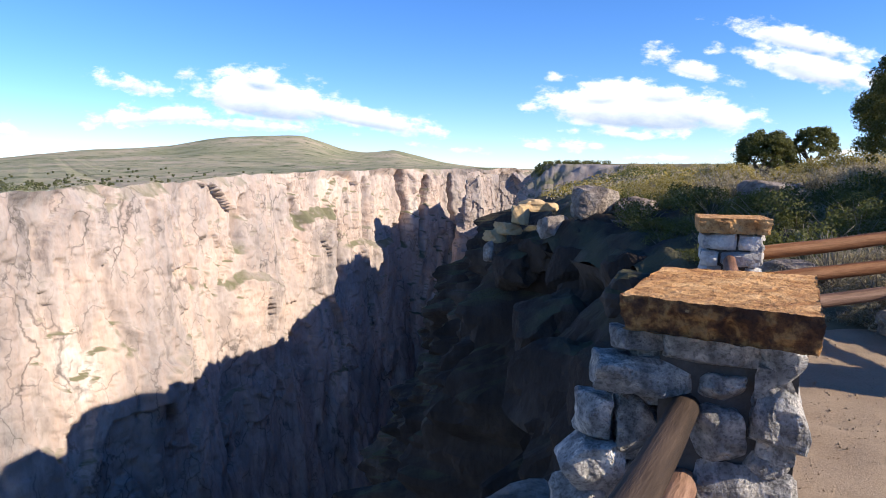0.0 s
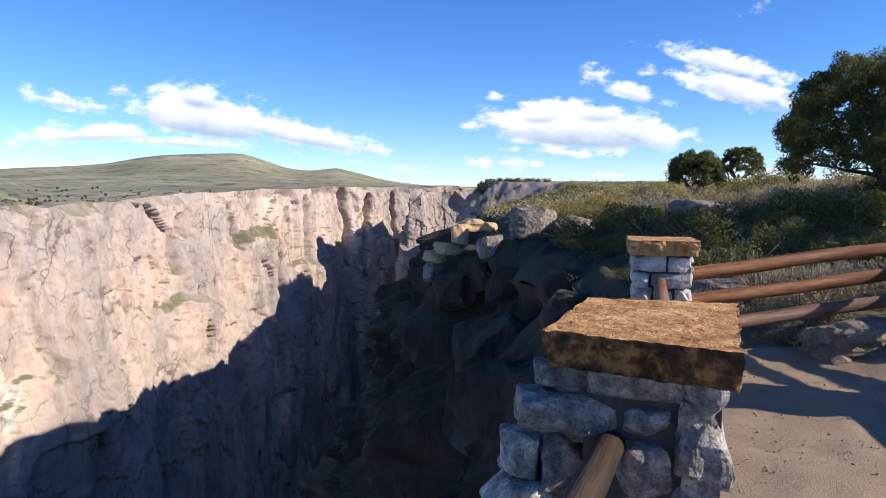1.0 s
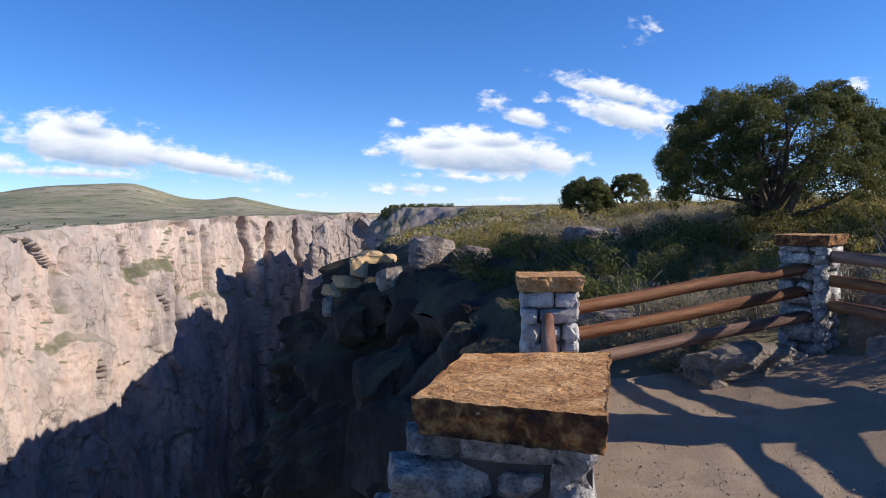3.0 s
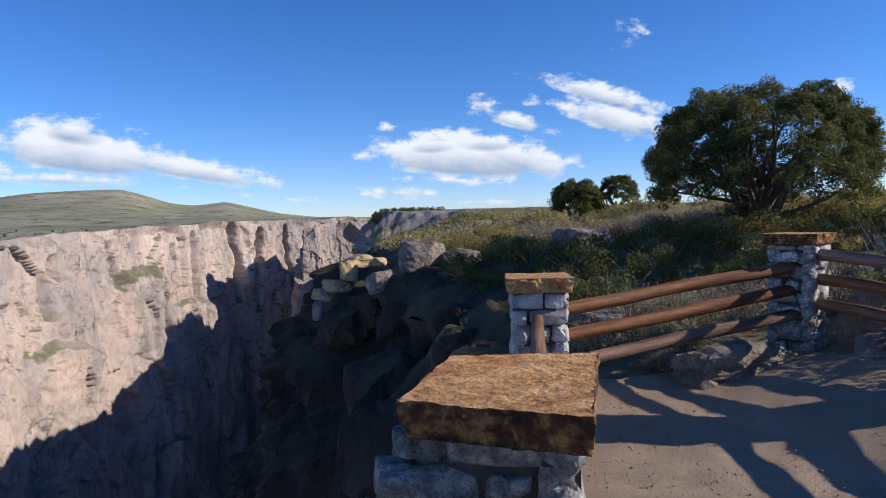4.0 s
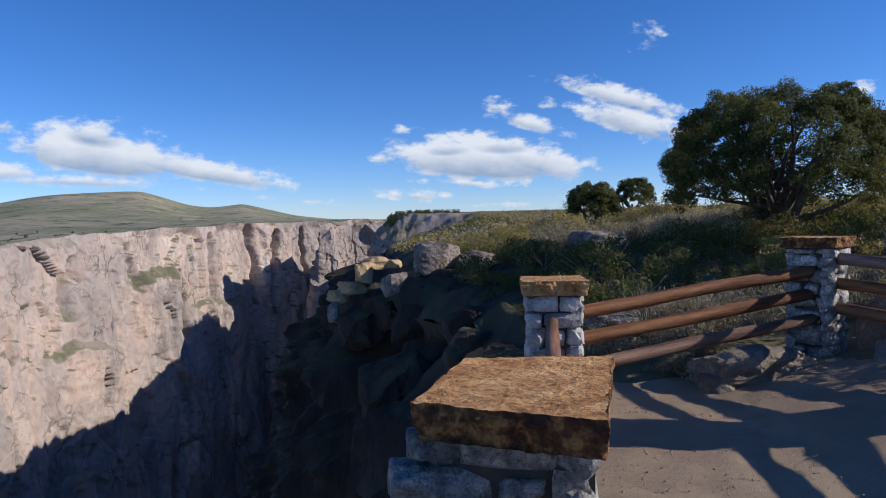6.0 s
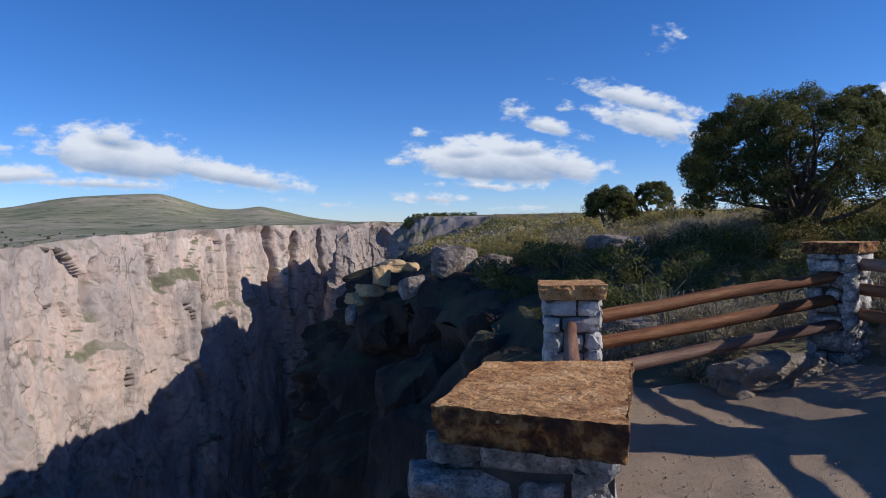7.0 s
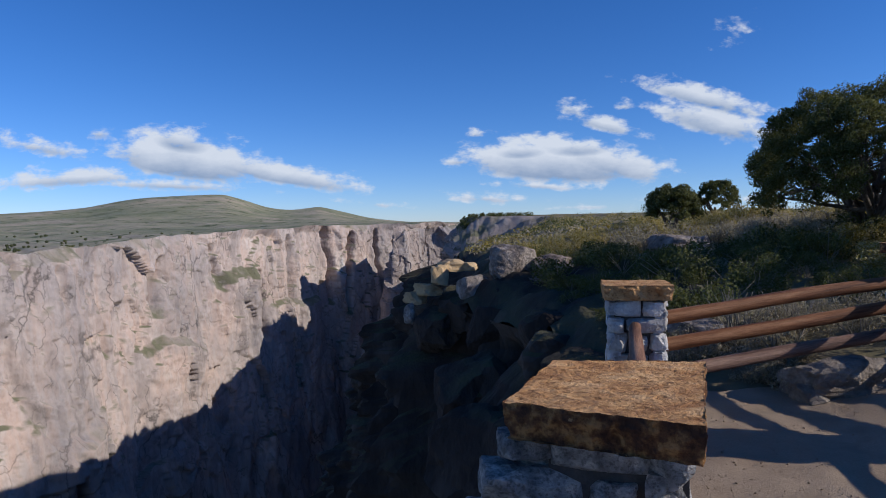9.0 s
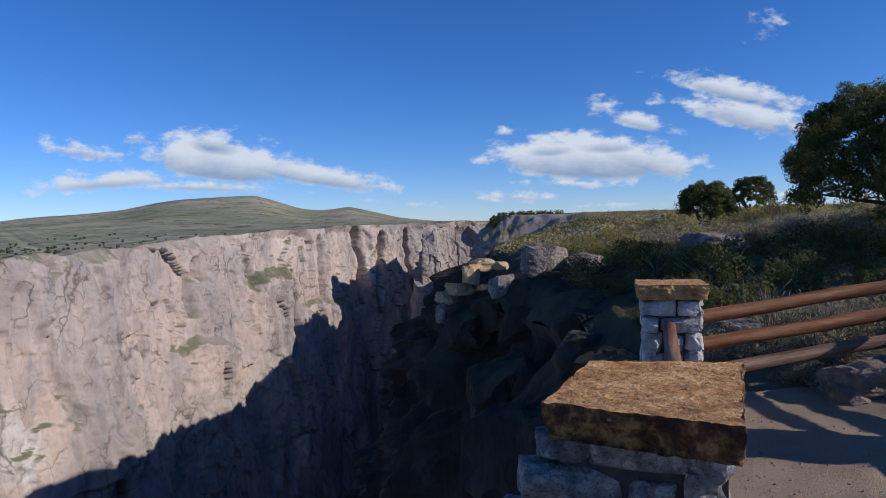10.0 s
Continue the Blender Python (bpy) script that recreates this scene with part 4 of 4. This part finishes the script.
# The last one is added out of view to cast shade over the slope.
juniper(13.0, 8.0, 0.7, 3.4, 4.2, 8, "unseen tall dark juniper added beyond the fence to shade the slope", 60, 8, 90, 0.07, 0.15, 5)


def bush(name, seed, r, h, leaves, size, material, twigs, label, cat="shrub", shape=1.7):
    rnd = random.Random(seed)
    root = new(name)
    b = bmesh.new()
    for k in range(twigs):
        a, s = rnd.uniform(0, 6.283), rnd.uniform(0.2, 1.0)
        tube(b, limb(rnd, Vector((0, 0, -0.05)), Vector((math.cos(a) * r * s, math.sin(a) * r * s, h * rnd.uniform(0.5, 0.95))), 0.10, 4), 0.011, 0.0035, 4)
    part("twig_clump", b, M_twig, root)["kind"] = "stuff"
    cs = []
    for k in range(16):
        a, s = rnd.uniform(0, 6.283), rnd.uniform(0, 0.85) ** 0.6
        cs.append((math.cos(a) * r * s, math.sin(a) * r * s, h * rnd.uniform(0.25, 0.9) * (1 - 0.35 * s), r * rnd.uniform(0.22, 0.42)))
    lv = new("foliage", leaf_mesh("foliage", leaf_cloud(cs, leaves // 16, size, seed, shape), material))
    lv.parent = root
    lv["kind"] = "stuff"
    return tagged(root, label, cat, "brush on the rim")


def on_land(x, y, dz=-0.03):
    return float(land_z(x, y)) + dz


KINDS, DRY = [], []
for k in range(2):
    DRY.append(bush("dry_bush", 80 + k, 0.45, 0.85, 500, 0.04, M_sage, 46, "dry grey twiggy bush nearly bare of leaves", shape=3.5))
for k in range(3):
    KINDS.append(bush("oak_brush", 50 + k, 0.75, 0.8, 2700, 0.05, M_oak, 8, "yellow-green scrub oak bush in late sun"))
for k in range(3):
    KINDS.append(bush("sagebrush", 60 + k, 0.42, 0.42, 1700, 0.04, M_sage, 16, "grey-green sagebrush with dry stems", shape=3.5))
for k in range(2):
    KINDS.append(bush("dark_shrub", 70 + k, 0.7, 0.7, 2200, 0.05, M_juniper, 8, "dark green low shrub in the shade"))
spots = []
rnd = random.Random(12)
# kind first, kind count, x range, y range, how many, scale
for first, cnt, xa, xb, ya, yb, many, sa, sb in [
        (0, 3, 4.6, 13.0, 17.0, 27.0, 36, 0.65, 1.05), (3, 3, 6.0, 13.0, 16.0, 22.0, 34, 0.9, 1.6), (6, 2, 4.2, 7.4, 9.0, 14.0, 18, 0.5, 0.85), (6, 2, 3.3, 4.6, 8.5, 15.0, 10, 0.4, 0.7),
        (3, 3, 3.9, 6.4, 7.3, 9.0, 10, 0.7, 1.15), (0, 3, 9.5, 18.0, 14.0, 22.0, 22, 1.0, 1.5), (0, 3, 6.8, 9.2, 9.6, 13.0, 10, 0.5, 0.85), (6, 2, 7.6, 12.5, 9.6, 12.5, 13, 0.7, 1.1), (3, 3, 6.8, 9.5, 11.0, 15.0, 14, 1.0, 1.6), (3, 3, 6.6, 10.5, 13.6, 18.0, 20, 1.5, 2.3), (3, 3, 6.9, 9.0, 6.2, 9.2, 9, 0.9, 1.5), (6, 2, 3.5, 6.0, 14.0, 18.0, 9, 0.6, 1.0)]:
    tries = 0
    made = 0
    while made < many and tries < many * 30:
        tries += 1
        x, y = rnd.uniform(xa, xb), rnd.uniform(ya, yb)
        if x < float(edge_x(y)) + 0.5 or math.hypot(x - 3.4, y - 16.2) < 1.2 or (abs(x - 7.2) < 1.1 and 13.4 < y < 16.8):
            continue
        if any(math.hypot(x - a, y - c) < 0.45 for a, c in spots):
            continue
        spots.append((x, y))
        src = KINDS[first + rnd.randrange(cnt)]
        s = rnd.uniform(sa, sb)
        o = copy_thing(src, pose(x, y, on_land(x, y), 0, 0, rnd.uniform(0, 360)) @ Matrix.Diagonal((s, s, s * rnd.uniform(0.8, 1.1), 1)))
        made += 1
for k, (x, y, s) in enumerate([(4.56, 6.78, 0.75), (4.34, 6.95, 0.5), (5.0, 7.6, 0.9)]):
    copy_thing(KINDS[3 + k], pose(x, y, on_land(x, y), 0, 0, 80 * k) @ Matrix.Diagonal((s, s, s, 1)))
# Unseen shrubs added past the fence to shade the ground by the corner pillar.
for k, (x, y, s) in enumerate([(7.0, 4.6, 0.9), (7.3, 5.2, 1.15), (7.2, 5.75, 1.15), (7.6, 6.3, 1.3), (7.5, 4.2, 1.0)]):
    copy_thing(KINDS[6 + k % 2], pose(x, y, on_land(x, y), 0, 0, 50 * k) @ Matrix.Diagonal((s, s, s, 1)))
for k, (src, (x, y)) in enumerate(zip(KINDS, [(6.3, 19.0), (8.2, 20.5), (10.4, 19.5), (7.6, 8.0), (5.6, 8.3), (9.2, 17.2), (5.4, 11.5), (7.4, 12.2)])):
    src.matrix_world = pose(x, y, on_land(x, y))


for k, (x, y, s) in enumerate([(4.75, 8.1, 0.9), (5.35, 8.0, 0.8), (7.6, 7.3, 1.2), (8.3, 7.6, 1.4), (7.2, 8.3, 1.1), (4.1, 8.6, 0.8), (3.7, 7.4, 0.6), (8.8, 8.4, 1.5)]):
    m = pose(x, y, on_land(x, y), 0, 0, 67 * k) @ Matrix.Diagonal((s, s, s, 1))
    if k < 2:
        DRY[k].matrix_world = m
    else:
        copy_thing(DRY[k % 2], m)


def scatter_far():
    """Brush and low trees too far off to count."""
    rng = np.random.default_rng(4)
    n = 2400
    y = np.exp(rng.uniform(np.log(24), np.log(420), n))
    x = edge_x(y) + 1.0 + rng.uniform(0, 1, n) * np.minimum(y * 1.1, 260)
    z = land_z(x, y)
    r = rng.uniform(0.35, 0.95, n) * (1 + y / 260)
    C = np.stack([x, y, z + r * 0.15, r], 1)
    C = C[(x / y > 0.17) | (y < 60) | (rng.uniform(0, 1, n) < 0.35)]
    pick = fbm(C[:, 0] / 4, C[:, 1] / 6, 2, 70) + rng.uniform(-0.3, 0.3, len(C))
    for name, keep, m, label in (("far_brush", (pick > -0.12) & (pick < 0.28), M_oak, "distant yellow-green oak brush on the rim"), ("far_sage", pick >= 0.28, M_sage, "distant tan sage on the rim"),
                                 ("far_shrubs", pick <= -0.12, M_juniper, "distant dark low shrubs on the rim")):
        tagged(new(name, leaf_mesh(name, leaf_cloud(C[keep], 100, 0.16, 5, 1.5, 0.6), m)), label, "brush", kind="stuff")
    # dark trees on the knoll
    n = 130
    x, y = 43 + 50 * rng.uniform(0, 1, n) ** 1.5, rng.uniform(459, 500, n)
    r = rng.uniform(0.7, 1.7, n)
    ob = new("knoll_trees", leaf_mesh("knoll_trees", leaf_cloud(np.stack([x, y, land_z(x, y) + r * 0.8, r], 1), 80, 0.6, 6, 1.4, 1.1), M_juniper))
    tagged(ob, "distant dark junipers on a knoll", "trees", kind="stuff")
    # the far rim's trees
    n = 420
    u = -0.25 - 0.7 * rng.uniform(0, 1, n) ** 0.55
    s = rng.uniform(0, 1, n) ** 1.5
    ry = np.interp(u, [f[0] for f in FAR], [f[1] for f in FAR])
    rz = np.interp(u, [f[0] for f in FAR], [1.6 + f[2] * f[1] for f in FAR])
    d = 4 + s * 160
    r = rng.uniform(0.8, 2.0, n) * np.where(u < -0.6, 1.5, 0.55)
    x, y = u * ry - d * 0.92, ry + d * 0.38
    ob = new("far_rim_brush", leaf_mesh("far_rim_brush", leaf_cloud(np.stack([x, y, rz + r * 0.4 + d * 0.012, r], 1), 60, 0.8, 7, 1.4), M_farbrush))
    tagged(ob, "green brush along the opposite rim", "brush", kind="stuff")


scatter_far()


def pebbles():
    """Loose gravel on the path, too small to count."""
    rng = np.random.default_rng(9)
    n = 5200
    y = rng.uniform(2.2, 6.6, n)
    x = np.maximum(edge_x(y) + 0.5, 1.2) + rng.uniform(0, 1, n) ** 1.2 * 4.2
    r = 0.004 + 0.009 * rng.uniform(0, 1, n) ** 5
    z = land_z(x, y) + r * 0.5
    o = np.array([(1, 0, 0), (0, 1, 0), (-1, 0, 0), (0, -1, 0), (0, 0, 0.7), (0, 0, -0.7)])
    V = np.stack([x, y, z], 1)[:, None, :] + o[None] * r[:, None, None] * rng.uniform(0.7, 1.3, (n, 6, 1))
    F = np.array([(0, 1, 4), (1, 2, 4), (2, 3, 4), (3, 0, 4), (1, 0, 5), (2, 1, 5), (3, 2, 5), (0, 3, 5)])
    T = (F[None] + (np.arange(n) * 6)[:, None, None]).reshape(-1, 3)
    me = bpy.data.meshes.new("gravel")
    me.from_pydata(V.reshape(-1, 3).tolist(), [], T.tolist())
    me.materials.append(M_gravel)
    tagged(new("gravel", me), "loose tan gravel on the path", "gravel", kind="stuff")


pebbles()
